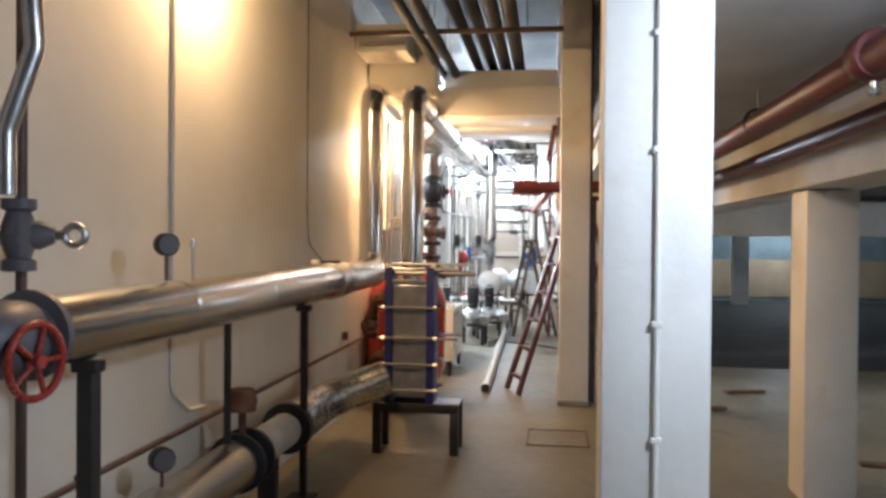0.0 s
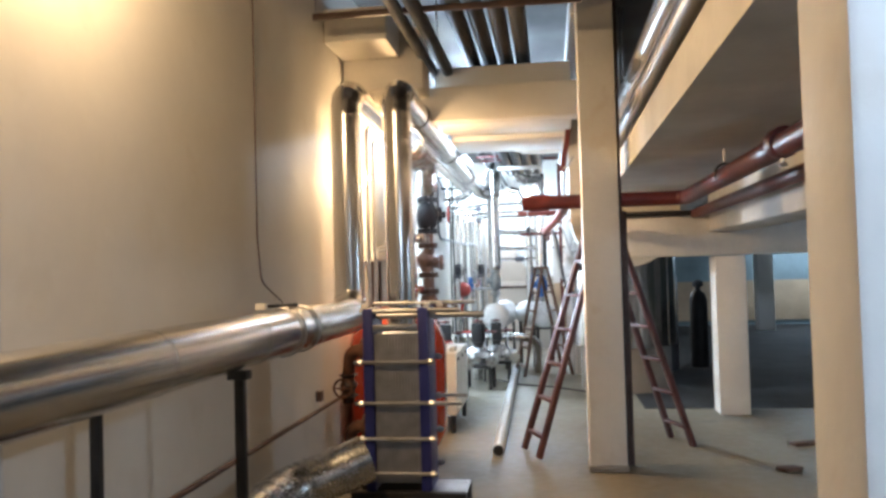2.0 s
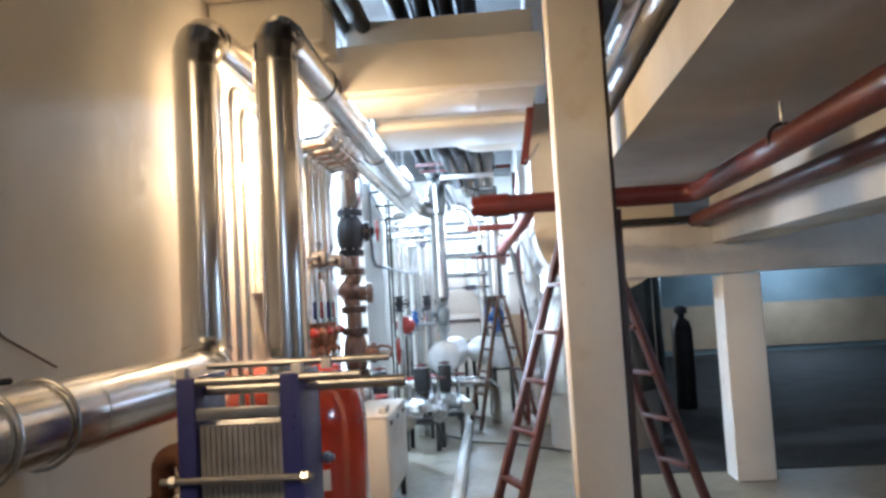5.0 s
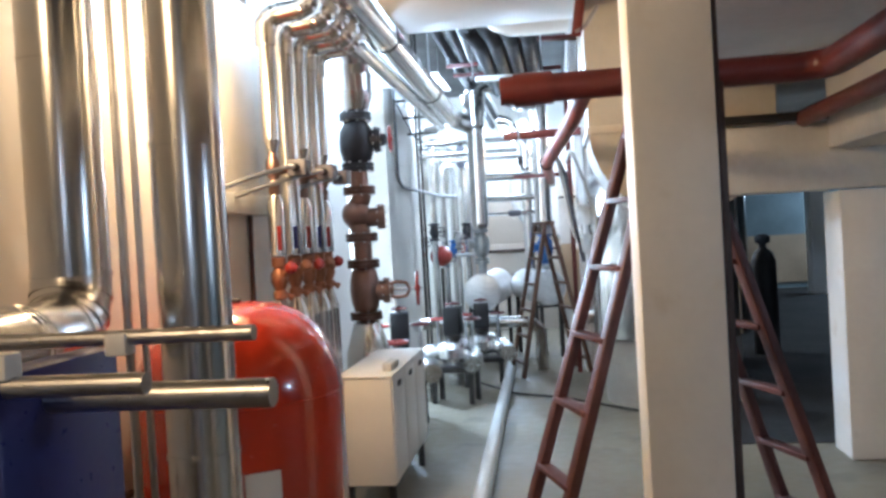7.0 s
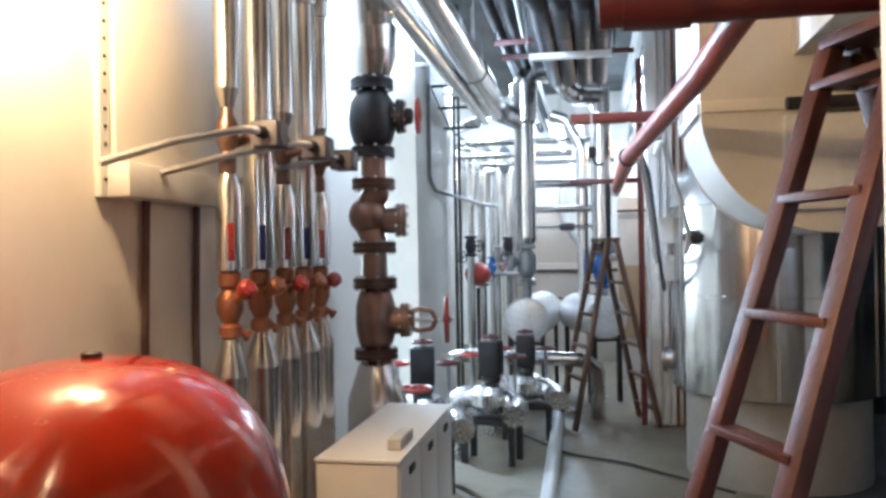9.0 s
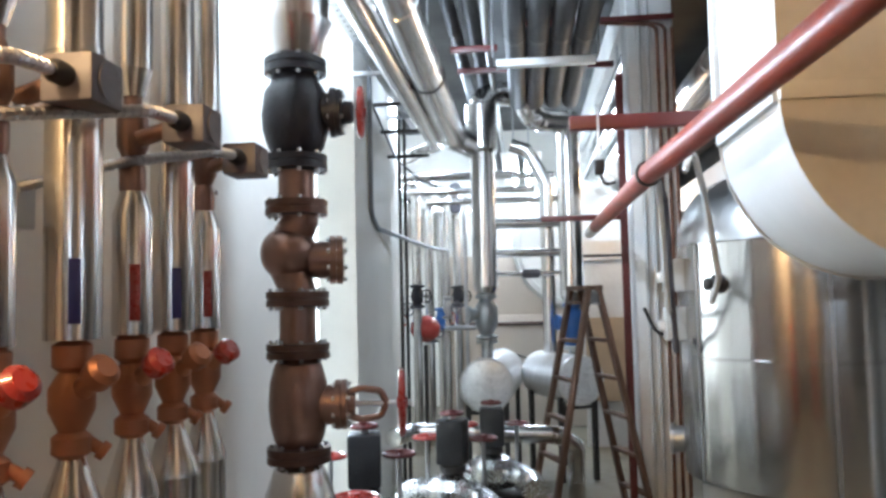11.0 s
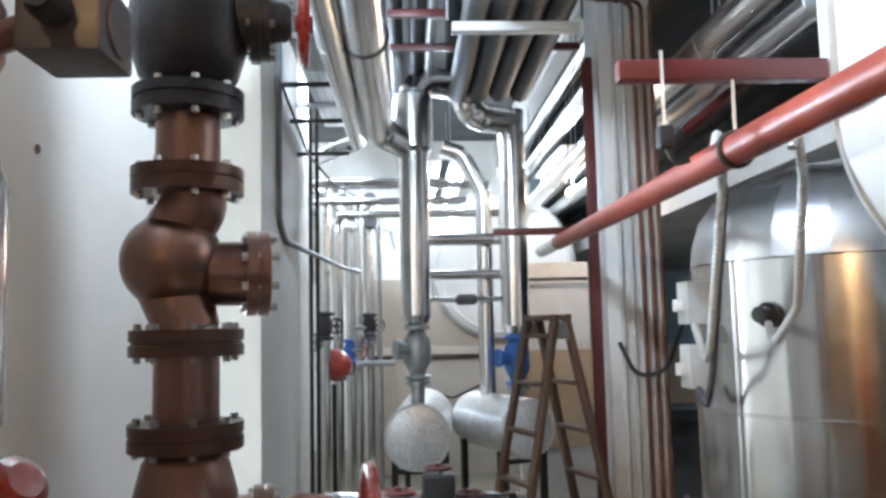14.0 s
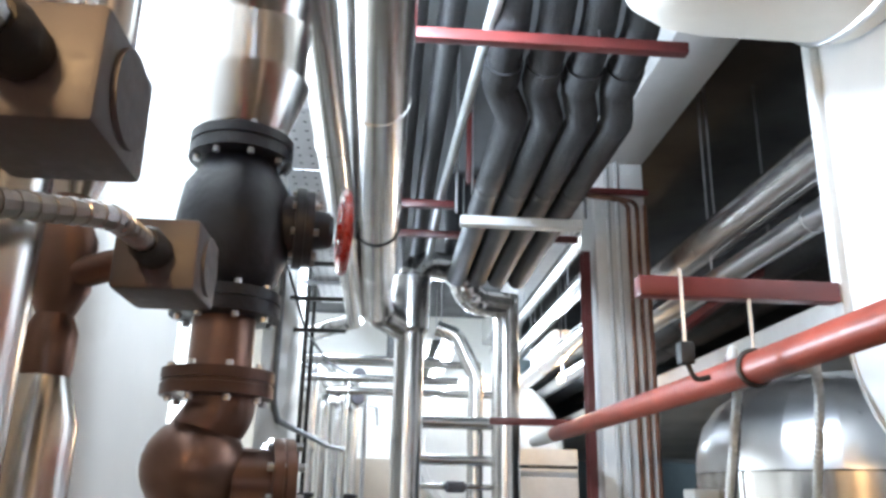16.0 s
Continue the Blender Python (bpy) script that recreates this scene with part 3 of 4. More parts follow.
def riser_pipe(y, r, split, lever):
    """A clad riser with its bronze valve; split: with an actuator fitting half way up."""
    t = thing("manifold_riser", "polished metal-clad riser with bronze valve and tapered sleeve", "riser", (-0.45, y, 0), group="risers by the wall")
    if split:
        part("upper_pipe", tube([(0, 0, 2.0), (0, 0, RISER_TOP)], r, 0.09, 20, seam=0.7), ALU, t)
        part("funnel", lathe([(r, 2.0), (r * 0.55, 1.94)]), ALU, t)
        part("fitting", lathe([(0.02, 1.7), (0.028, 1.74), (0.028, 1.78), (0.02, 1.8), (0.034, 1.83), (0.034, 1.89), (0.02, 1.92), (0.02, 1.96)]), COPPER, t)
        part("sleeve", lathe([(r * 0.55, 1.74), (r, 1.68), (r, 1.42), (r * 0.6, 1.415)]), ALU, t)
    else:
        part("upper_pipe", tube([(0, 0, 1.42), (0, 0, RISER_TOP)], r, 0.09, 20, seam=0.7), ALU, t)
    bend = part("top_bend", tube([(0, 0, RISER_TOP - 0.05), (0, 0, RISER_TOP + 0.1), (0.2, 0.03, RISER_TOP + 0.13), (0.27, 0.05, RISER_TOP + 0.25)], r + 0.012, 0.085, 20, seam=0.7), ALU, t, "segmented clad swan-neck bend")
    part("collar", lathe([(r + 0.014, -0.02), (r + 0.024, -0.018), (r + 0.024, 0.012), (r + 0.014, 0.014)], toward((0.245, 0.043, RISER_TOP + 0.205), (0.07, 0.02, 0.12))), ALU_DULL, bend)
    part("tag", box(-0.011, 0.011, -0.002, 0.002, 1.45, 1.57, 0.001), RED if split else BLUE, t, "coloured plastic tag").matrix_local = pose((r + 0.004) * 0.55, -(r + 0.004) * 0.83, 0, 0, 0, 33)
    v = part("valve", lathe([(0.022, 1.2), (0.036, 1.21), (0.036, 1.24), (0.024, 1.25), (0.042, 1.29), (0.042, 1.33), (0.024, 1.36), (0.036, 1.37), (0.036, 1.41), (0.022, 1.42)]), BRONZE, t, "bronze valve body")
    part("bonnet", lathe([(0.024, 0), (0.02, 0.05), (0.014, 0.06), (0.014, 0.08)], toward((0, 0, 1.31), (0.75, -0.35, 0.5))), BRONZE, v)
    part("knob", lathe([(0.018, 0.075), (0.03, 0.08), (0.032, 0.11), (0.02, 0.12)], toward((0, 0, 1.31), (0.75, -0.35, 0.5))), RED if lever else BRONZE, v, "red valve knob" if lever else "")
    part("drain_cock", lathe([(0.012, 0), (0.012, 0.06), (0.018, 0.06), (0.018, 0.075)], toward((0, 0, 1.25), (0.6, 0.3, -0.5)), 12), BRONZE, v)
    part("taper", lathe([(0.024, 1.2), (r + 0.012, 1.09), (r + 0.014, 1.08)]), ALU, t)
    part("lower_pipe", tube([(0, 0, 0), (0, 0, 1.085)], r + 0.012, seg=20, seam=0.5), ALU, t)


for y, r, split, lever in ((8.02, 0.04, True, True), (8.26, 0.052, False, False), (8.49, 0.042, True, True), (8.69, 0.052, False, False), (8.88, 0.042, True, True)):
    riser_pipe(y, r, split, lever)
for y, x, tail in ((8.1, -0.34, 7.7), (8.46, -0.3, 8.0), (8.87, -0.33, 8.45)):
    a = thing("actuator_box", "grey plastic valve actuator with a flexible steel conduit", "actuator", (x, y, 1.86))
    part("housing", box(-0.046, 0.046, -0.052, 0.052, -0.041, 0.041, 0.006), GREY, a)
    part("cover", lathe([(0.034, 0), (0.034, 0.004)], toward((0.046, 0.0, 0), (1, 0, 0))), GREY, a, "round grey cover")
    part("neck", tube([(-0.055, 0, 0), (-0.12, 0, -0.02)], 0.018), COPPER, a)
    part("gland", lathe([(0.02, 0), (0.02, 0.03), (0.014, 0.04)], toward((0, -0.055, 0), (0, -1, 0)), 12), BLACK, a)
    part("conduit", tube([(0, -0.09, 0), (0.0, -0.2, -0.01), (-0.12, tail - y, -0.07), (WX + 0.09 - x, tail - y - 0.15, -0.14)], 0.011, 0.1, 10, seam=0.018, lip=0.0015), STEEL, a, "flexible steel conduit")

# ---------- valve stack ----------
vs = thing("valve_stack", "stack of bronze and black flanged valves on a vertical main", "valves", (-0.411, 9.62, 0))
FR = 0.112
globe = part("globe_valve", lathe([(0.075, 2.01), (0.1, 2.04), (0.118, 2.1), (0.122, 2.16), (0.112, 2.24), (0.085, 2.285), (0.075, 2.31)], seg=32), BLACKIRON, vs, "black painted globe valve")
for z in (1.985, 2.335):
    flange_pair(z, FR, BLACKIRON, vs)
side = toward((0, 0, 2.17), (0.985, 0.15, 0))
part("bonnet", lathe([(0.07, 0.08), (0.07, 0.125), (0.09, 0.126), (0.09, 0.146), (0.085, 0.147), (0.085, 0.165), (0.045, 0.166), (0.04, 0.2), (0.03, 0.21)], side), BLACKIRON, globe)
bolts(8, 0.075, 0.008, side @ Matrix.Translation((0, 0, 0.147)), globe, 3.6)
handwheel(0.085, side @ Matrix.Translation((0, 0, 0.235)), RED, globe, 5, 0.018, 0.012)
# swing check valve
bm = tube([(0, 0, 1.52), (-0.005, 0, 1.545), (-0.04, 0, 1.62), (-0.04, 0, 1.69), (0.012, 0, 1.77), (0.012, 0, 1.8)], 0.066, 0.08, 40)
bm = lathe([(0.102 * math.sin(math.pi * k / 16), -0.1 * math.cos(math.pi * k / 16)) for k in range(17)], Matrix.Translation((-0.03, 0, 1.66)), 44, bm)
chk = part("check_valve", bm, COPPER, vs, "bronze swing check valve")
side = toward((0, 0, 1.635), (0.92, 0.25, 0.0))
part("cover_neck", lathe([(0.066, 0.04), (0.066, 0.12)], side), COPPER, chk)
part("cover_flange", lathe([(0.088, 0.115), (0.088, 0.135), (0.084, 0.136), (0.084, 0.139), (0.088, 0.14), (0.088, 0.16), (0.06, 0.165)], side), COPPER, chk)
bolts(8, 0.076, 0.009, side @ Matrix.Translation((0, 0, 0.14)), chk, 4.0)
for z in (1.822, 1.496, 1.313, 0.951):
    flange_pair(z, FR, FLANGE, vs)
part("spool_piece", lathe([(0.065, 1.845), (0.064, 1.965)]), COPPER, vs)
part("spool_piece", lathe([(0.065, 1.34), (0.064, 1.47)]), COPPER, vs)
gate = part("gate_valve", lathe([(0.068, 0.975), (0.085, 1.0), (0.1, 1.06), (0.105, 1.13), (0.1, 1.2), (0.085, 1.26), (0.068, 1.29)], seg=32), COPPER, vs, "bronze gate valve")
side = toward((0, 0, 1.12), (0.98, 0.17, 0))
part("bonnet", lathe([(0.07, 0.07), (0.07, 0.13), (0.088, 0.131), (0.088, 0.15), (0.084, 0.151), (0.088, 0.155), (0.088, 0.17), (0.04, 0.172), (0.035, 0.2)], side), COPPER, gate)
bolts(8, 0.076, 0.008, side @ Matrix.Translation((0, 0, 0.152)), gate, 4.0)
for s in (-1, 1):
    part("yoke_arm", moved(tube([(0.0, s * 0.04, 0.17), (0, s * 0.055, 0.22), (0, s * 0.045, 0.29), (0, 0, 0.31)], 0.013, 0.03, 10), side), COPPER, gate)
part("spindle", moved(tube([(0, 0, 0.17), (0, 0, 0.4)], 0.011, seg=10), side), STEEL, gate)
handwheel(0.11, side @ Matrix.Translation((0, 0, 0.365)), RED, gate, 5, 0.02, 0.013)
part("lower_taper", lathe([(0.07, 0.92), (0.09, 0.9), (0.15, 0.72), (0.155, 0.7), (0.155, 0.0)], seg=28), ALU, vs)
ARC = [(0, 0, 2.36), (0, -0.005, 2.5), (0.0, -0.03, 2.63), (0.015, -0.09, 2.73), (0.03, -0.19, 2.81), (0.045, -0.31, 2.85), (0.06, -0.46, 2.87), (0.07, -0.75, 2.87)]
for k, (a, b) in enumerate(zip(ARC, ARC[1:])):
    d = Vector(b) - Vector(a)
    ra = 0.085 if k == 0 else 0.122
    part("elbow_segment", lathe([(ra * 0.96, -0.012), (ra, -0.008), (0.136, d.length), (0.128, d.length + 0.004)], toward(a, d), 28), ALU, vs)
part("top_hanger", tube([(0.07, -0.6, 3.0), (0.07, -0.6, 3.9)], 0.008, seg=8), STEEL, vs)

mark = thing("wall_plug", "tiny dark plug hole in the pale wall", "wall plug", (WX, 9.54, 1.878))
part("plug", lathe([(0.009, 0.0), (0.009, 0.004)], toward((0, 0, 0), (1, 0, 0)), 10), DARKBROWN, mark)

# ---------- pumps behind the valves ----------


def pump(x, y, top, turn):
    p = thing("circulation_pump", "inline pump with black motor box and foil-wrapped body", "pump", (x, y, 0), turn, group="circulation pumps")
    part("motor", box(-0.075, 0.075, -0.07, 0.07, top - 0.14, top + 0.1, 0.012), BLACK, p, "black plastic motor box")
    handwheel(0.06, pose(0, 0, top + 0.13), MAROON, p, 5, 0.014, 0.009)
    part("cap", lathe([(0.02, top + 0.095), (0.02, top + 0.13)], seg=12), STEEL, p)
    part("lantern", lathe([(0.05, top - 0.2), (0.07, top - 0.18), (0.07, top - 0.15), (0.05, top - 0.14)]), BLACKSTEEL, p)
    body = part("volute", lathe([(0.05, -0.1), (0.11, -0.09), (0.15, -0.04), (0.15, 0.04), (0.11, 0.09), (0.05, 0.1)], pose(0, 0, top - 0.3)), CRUMPLE, p, "crumpled silver foil pump body")
    part("inlet_elbow", tube([(-0.1, 0, top - 0.3), (-0.26, 0, top - 0.3), (-0.28, 0.05, 0.02)], 0.075, 0.12, 18, seam=0.1, lip=0.005), CRUMPLE, body)
    part("outlet_elbow", tube([(0.1, 0, top - 0.3), (0.22, -0.1, top - 0.34), (0.24, -0.3, top - 0.36)], 0.075, 0.12, 18, seam=0.1, lip=0.005), CRUMPLE, body)
    for sx in (-0.16, 0.16):
        part("valve_stem", tube([(sx, 0.05, top - 0.28), (sx, 0.05, top - 0.02)], 0.012, seg=8), STEEL, p)
        handwheel(0.07, pose(sx, 0.05, top - 0.01), RED if sx < 0 else MAROON, p, 4, 0.016, 0.01)
    frame_ = part("base_frame", box(-0.2, 0.2, -0.12, 0.12, top - 0.47, top - 0.43, 0.004), BLACKSTEEL, p)
    for lx in (-0.17, 0.17):
        for ly in (-0.1, 0.1):
            part("leg", box(lx - 0.02, lx + 0.02, ly - 0.02, ly + 0.02, 0, top - 0.47), BLACKSTEEL, frame_)


lv = thing("low_valve", "low bronze valve with a flat red handwheel", "valve", (-0.3, 10.02, 0))
part("body", lathe([(0.06, 0), (0.06, 0.4), (0.085, 0.42), (0.085, 0.45), (0.05, 0.47), (0.06, 0.55), (0.03, 0.6), (0.014, 0.62), (0.014, 0.71)]), COPPER, lv)
handwheel(0.09, pose(0, 0, 0.7), RED, lv, 6, 0.02, 0.012)
pump(-0.36, 10.5, 0.78, 10)
pump(-0.02, 11.2, 0.74, -10)
pump(0.16, 11.95, 0.7, 5)
along([(-0.5, 12.1, 0.58), (-0.42, 12.4, 0.58), (0.6, 12.4, 0.55), (0.72, 12.55, 0.45), (0.72, 12.7, 0.0)], 0.06, ALU, "low_header_pipe", "low aluminium-clad pipe joining the pumps", seam=0.4)
along([(0.475, 7.36, 0.052), (0.374, 13.0, 0.052)], 0.05, PVC, "loose_pipe", "loose grey plastic pipe lying on the floor")
part("pipe_bore", lathe([(0.042, -0.002), (0.042, 0.004)], toward((0.475, 7.36, 0.052), (0.018, -1, 0))), BLACK, bpy.data.objects["loose_pipe"])
along([(0.1, 12.0, 0.012), (0.5, 11.4, 0.012), (0.9, 11.2, 0.012), (1.5, 10.6, 0.012)], 0.008, BLACK, "floor_cable", "black cable snaking over the floor", "cable", 0.4)

# ---------- ladders ----------


def ladder(name, label, place, turn, height, spread, width, rungs, mat, thick=0.03):
    t = thing(name, label, "ladder", place, turn)
    for s in (-1, 1):
        top = Vector((s * 0.03, 0, height))
        foot = Vector((s * spread, 0, 0))
        for w in (-1, 1):
            bm = box(-thick * 0.5, thick * 0.5, -thick * 0.8, thick * 0.8, 0, (top - foot).length, 0.004)
            lean = math.degrees(math.atan2(foot.x - top.x, height))
            wide = width / 2 * 1.12
            bm2 = moved(bm, Matrix.Translation((foot.x, w * wide, 0.012)) @ pose(0, 0, 0, w * math.degrees(math.atan2(wide - width * 0.42, height)), -lean, 0))
            part("rail", bm2, mat, t)
        for k in range(rungs):
            f = (k + 0.6) / rungs
            p = foot.lerp(top, f)
            wide = width * (0.56 * (1 - f) + 0.42 * f)
            part("rung", box(p.x - 0.03, p.x + 0.03, -wide, wide, p.z - 0.012, p.z + 0.012, 0.004), mat, t)
    part("top_plate", box(-0.07, 0.07, -width * 0.44, width * 0.44, height - 0.02, height + 0.012, 0.005), mat, t)
    for w in (-1, 1):
        part("hinge", box(-0.05, 0.05, w * width * 0.46 - 0.004, w * width * 0.46 + 0.004, height - 0.12, height - 0.03), STEEL, t)
    return t


ladder("stepladder", "tall red-brown wooden stepladder standing open behind a column", (1.38, 7.68, 0), 20, 1.98, 0.68, 0.34, 7, REDWOOD, 0.04)
ladder("stepladder", "worn wooden stepladder standing open on the floor", (0.8, 12.45, 0), 20, 1.55, 0.36, 0.36, 6, WOOD, 0.034)

# ---------- sprinkler pipes ----------
spr = thing("sprinkler_main", "maroon sprinkler main under the garage slab", "pipe")
part("pipe", tube([(0.72, 7.75, 2.1), (2.1, 7.75, 2.1), (2.1, -4.5, 2.12)], 0.062, 0.12, 20), MAROON, spr)
part("tee", tube([(0.95, 7.75, 2.1), (0.78, 7.75, 2.1)], 0.072, seg=20), MAROON, spr)
for cy in (0.4, 3.4, 6.2):
    h = part("hanger", tube([(2.1, cy, 2.16), (2.1, cy, 2.28)], 0.008, seg=8), STEEL, spr)
    part("clamp", ring_bm(0.064, 0.008, toward((2.1, cy, 2.12), (0, 1, 0))), BLACKSTEEL, h)
for cy in (4.9, 2.0):
    j = part("coupling", lathe([(0.075, -0.05), (0.08, -0.04), (0.08, 0.04), (0.075, 0.05)], toward((2.1, cy, 2.12), (0, 1, 0))), MAROON, spr)
    part("spray_head", lathe([(0.012, 0.05), (0.012, 0.1), (0.025, 0.105), (0.02, 0.12)], toward((2.1, cy, 2.12), (0, 0, -1)), 12), STEEL, j)
sp2 = along([(2.42, 9.2, 2.05), (2.42, -4.98, 2.05)], 0.05, MAROON, "sprinkler_pipe", "second dark red sprinkler pipe along the garage")
br = thing("sprinkler_branch", "orange-red sprinkler branch pipe with pipe clamps", "pipe")
part("pipe", tube([(1.09, 7.75, 2.08), (1.04, 8.3, 2.02), (0.89, 9.99, 1.955), (0.905, 12.55, 1.98)], 0.042, 0.1, 20), REDPIPE, br)
part("bare_end", tube([(0.905, 12.552, 1.98), (0.91, 13.2, 1.987)], 0.04, seg=20), WHITE, br, "white primed pipe end")
c = part("clamp", ring_bm(0.045, 0.008, toward((0.89, 9.985, 1.956), (0, 1, 0))), BLACKSTEEL, br)
part("rod", tube([(0.89, 9.985, 2.0), (0.89, 9.985, 2.14)], 0.005, seg=8), STEEL, c)
rb = thing("red_angle_bracket", "dark red steel angle bracket fixed to the duct", "bracket", (0, 10.0, 2.165))
part("angle", box(0.59, 1.145, -0.025, 0.025, -0.025, 0.03, 0.003), MAROON, rb)
part("rod", tube([(0.70, -0.03, 0.05), (0.70, -0.03, -0.16)], 0.005, seg=8), STEEL, rb)
clip = part("beam_clip", box(0.68, 0.72, -0.05, -0.01, -0.21, -0.15, 0.008), BLACK, rb)
part("hook", tube([(0.7, -0.03, -0.2), (0.72, -0.03, -0.25), (0.76, -0.03, -0.24)], 0.007, 0.02, 8), BLACKSTEEL, clip)

# ---------- white duct and storage tank ----------
duct = thing("round_bottom_duct", "white sheet-metal duct casing with a rounded bottom", "duct", (1.725, 9.65, 0))


def u_section(w, y0, y1, grow=0.0, top=3.09):
    r = w + grow
    prof = [(-r, top), (-r, 2.08)] + [(-r * math.cos(a), 2.08 - r * math.sin(a)) for a in (math.pi * k / 28 for k in range(1, 28))] + [(r, 2.08), (r, top)]
    out = bmesh.new()
    f = out.faces.new([out.verts.new((x, y0, z)) for x, z in prof])
    g = bmesh.ops.extrude_face_region(out, geom=[f])["geom"]
    bmesh.ops.translate(out, verts=[v for v in g if isinstance(v, bmesh.types.BMVert)], vec=(0, y1 - y0, 0))
    bmesh.ops.recalc_face_normals(out, faces=out.faces[:])
    return out


part("casing", u_section(0.55, -0.38, 0.36), DUCT, duct)
# front plate and its strip are cream: warm lamplight put into the colour
part("warm_lit_front_rim", u_section(0.55, -0.392, -0.378, 0.01), CREAM, duct)
part("rear_rim", u_section(0.55, 0.358, 0.372, 0.008), DUCT, duct)
part("flange_strip", box(-0.572, -0.548, -0.37, 0.35, 2.05, 2.1, 0.003), LIGHTGREY, duct)
part("flange_strip", box(-0.56, 0.56, -0.41, -0.39, 2.05, 2.1, 0.003), CREAM, duct)
part("corner_rail", box(-0.575, -0.545, 0.33, 0.375, 2.1, 3.08, 0.003), LIGHTGREY, duct)

ad = thing("air_duct", "wide white air duct crossing under the ceiling", "duct", (0, 0, 0))
part("front_section", box(0.0, 1.165, 7.63, 8.16, 2.8, 3.3, 0.012), DUCT, ad)
part("flexible_joint", box(0.03, 1.165, 8.16, 8.58, 2.85, 3.28), ALU_DULL, ad)
part("rear_section", box(0.0, 1.165, 8.58, 9.36, 2.8, 3.3, 0.03), DUCT, ad)
part("seam_strip", box(0.78, 0.81, 7.628, 8.158, 2.796, 2.802), DUCT, ad)
part("side_elbow", lathe([(0.0, -0.16), (0.12, -0.15), (0.24, -0.11), (0.33, -0.04), (0.385, 0.06), (0.4, 0.16), (0.4, 0.54)], Matrix.Translation((0.62, 9.6, 3.06)) @ Matrix.Diagonal((1, 1, 0.65, 1)) @ toward((0, 0, 0), (1, 0, 0)), 40), CREAM, ad)
part("elbow_rim", ring_bm(0.405, 0.014, Matrix.Translation((1.1, 9.6, 3.06)) @ Matrix.Diagonal((1, 1, 0.65, 1)) @ toward((0, 0, 0), (1, 0, 0)), 40), ALU_DULL, ad)

st = thing("storage_tank", "large round storage tank in polished metal cladding", "tank", (1.85, 11.15, 0))
SEG = 20
for k in range(SEG):
    a0, a1 = 2 * math.pi * k / SEG, 2 * math.pi * (k + 1) / SEG
    bm = bmesh.new()
    rows = []
    for r, z in [(0.64, 1.735), (0.632, 1.82), (0.6, 1.92), (0.54, 2.0), (0.45, 2.06), (0.3, 2.11), (0.1, 2.14), (0.02, 2.145)]:
        rows.append([bm.verts.new((r * math.cos(a0 + (a1 - a0) * j / 4), r * math.sin(a0 + (a1 - a0) * j / 4), z + (0.004 if j in (0, 4) else 0))) for j in range(5)])
    for p, q in zip(rows, rows[1:]):
        for j in range(4):
            bm.faces.new((p[j], p[j + 1], q[j + 1], q[j]))
    part("dome_segment", bm, ALU_DULL, st)
bm = lathe([(0.6, 0.56), (0.638, 0.56), (0.64, 0.57), (0.64, 1.16), (0.644, 1.162), (0.644, 1.17), (0.64, 1.172), (0.64, 1.73), (0.645, 1.735), (0.6, 1.735)], seg=180)
# slightly buckled cladding sheets
for v in bm.verts:
    a = math.atan2(v.co.y, v.co.x)
    k = 1 + 0.0035 * math.sin(11 * a + 0.5) + 0.002 * math.sin(27 * a) + 0.0012 * math.sin(41 * a + 1.0)
    v.co.x, v.co.y = v.co.x * k, v.co.y * k
shell = part("shell", bm, TANKSKIN, st)
for k in range(6):
    a = radians(60 * k + 200)
    part("seam", box(0.638, 0.645, -0.008, 0.008, 0.57, 1.73), ALU_DULL, shell).matrix_local = pose(0, 0, 0, 0, 0, math.degrees(a))
part("skirt", lathe([(0.56, 0.0), (0.56, 0.56)], seg=48), CONCRETE, st)
side = toward((-0.53, -0.36, 1.53), (-0.83, -0.56, 0))
probe = part("probe", lathe([(0.045, -0.02), (0.045, 0.02), (0.03, 0.03), (0.03, 0.07), (0.02, 0.075)], side), BLACK, st, "black sensor probe")
part("port", lathe([(0.07, 0.0), (0.07, 0.06), (0.085, 0.06), (0.085, 0.08), (0.05, 0.085)], toward((-0.6, 0.2, 0.7), (-0.95, 0.3, 0))), STEEL, st, "capped inspection port")
for z0, z1 in ((1.5, 1.67), (1.25, 1.42)):
    b = part("terminal_box", box(-0.05, 0.05, -0.06, 0.06, z0, z1, 0.006), LIGHTGREY, st, "grey terminal box")
    b.matrix_local = pose(-0.68, -0.02, 0, 0, 0, 0)
    part("switch", box(-0.08, -0.05, -0.03, 0.03, z0 + 0.05, z0 + 0.1, 0.004), WHITE, b)
for k, pts in enumerate(([(0.9, 10.15, 2.0), (0.93, 10.2, 2.06), (0.98, 10.3, 1.95), (1.07, 10.72, 1.42), (1.14, 10.95, 1.36), (1.14, 11.06, 1.5)],
                         [(0.91, 10.2, 2.0), (0.95, 10.25, 2.04), (1.02, 10.4, 1.9), (1.12, 10.85, 1.3), (1.15, 11.0, 1.18), (1.15, 11.08, 1.26)],
                         [(1.02, 9.95, 1.95), (1.06, 10.0, 2.06), (1.12, 10.1, 1.9), (1.24, 10.42, 1.55), (1.24, 10.6, 1.43), (1.28, 10.72, 1.5)])):
    along(pts, 0.011, LIGHTGREY if k != 1 else GREY, "flexible_conduit", "flexible steel conduit looping down to the tank", "conduit", 0.09, 0.02, 10)

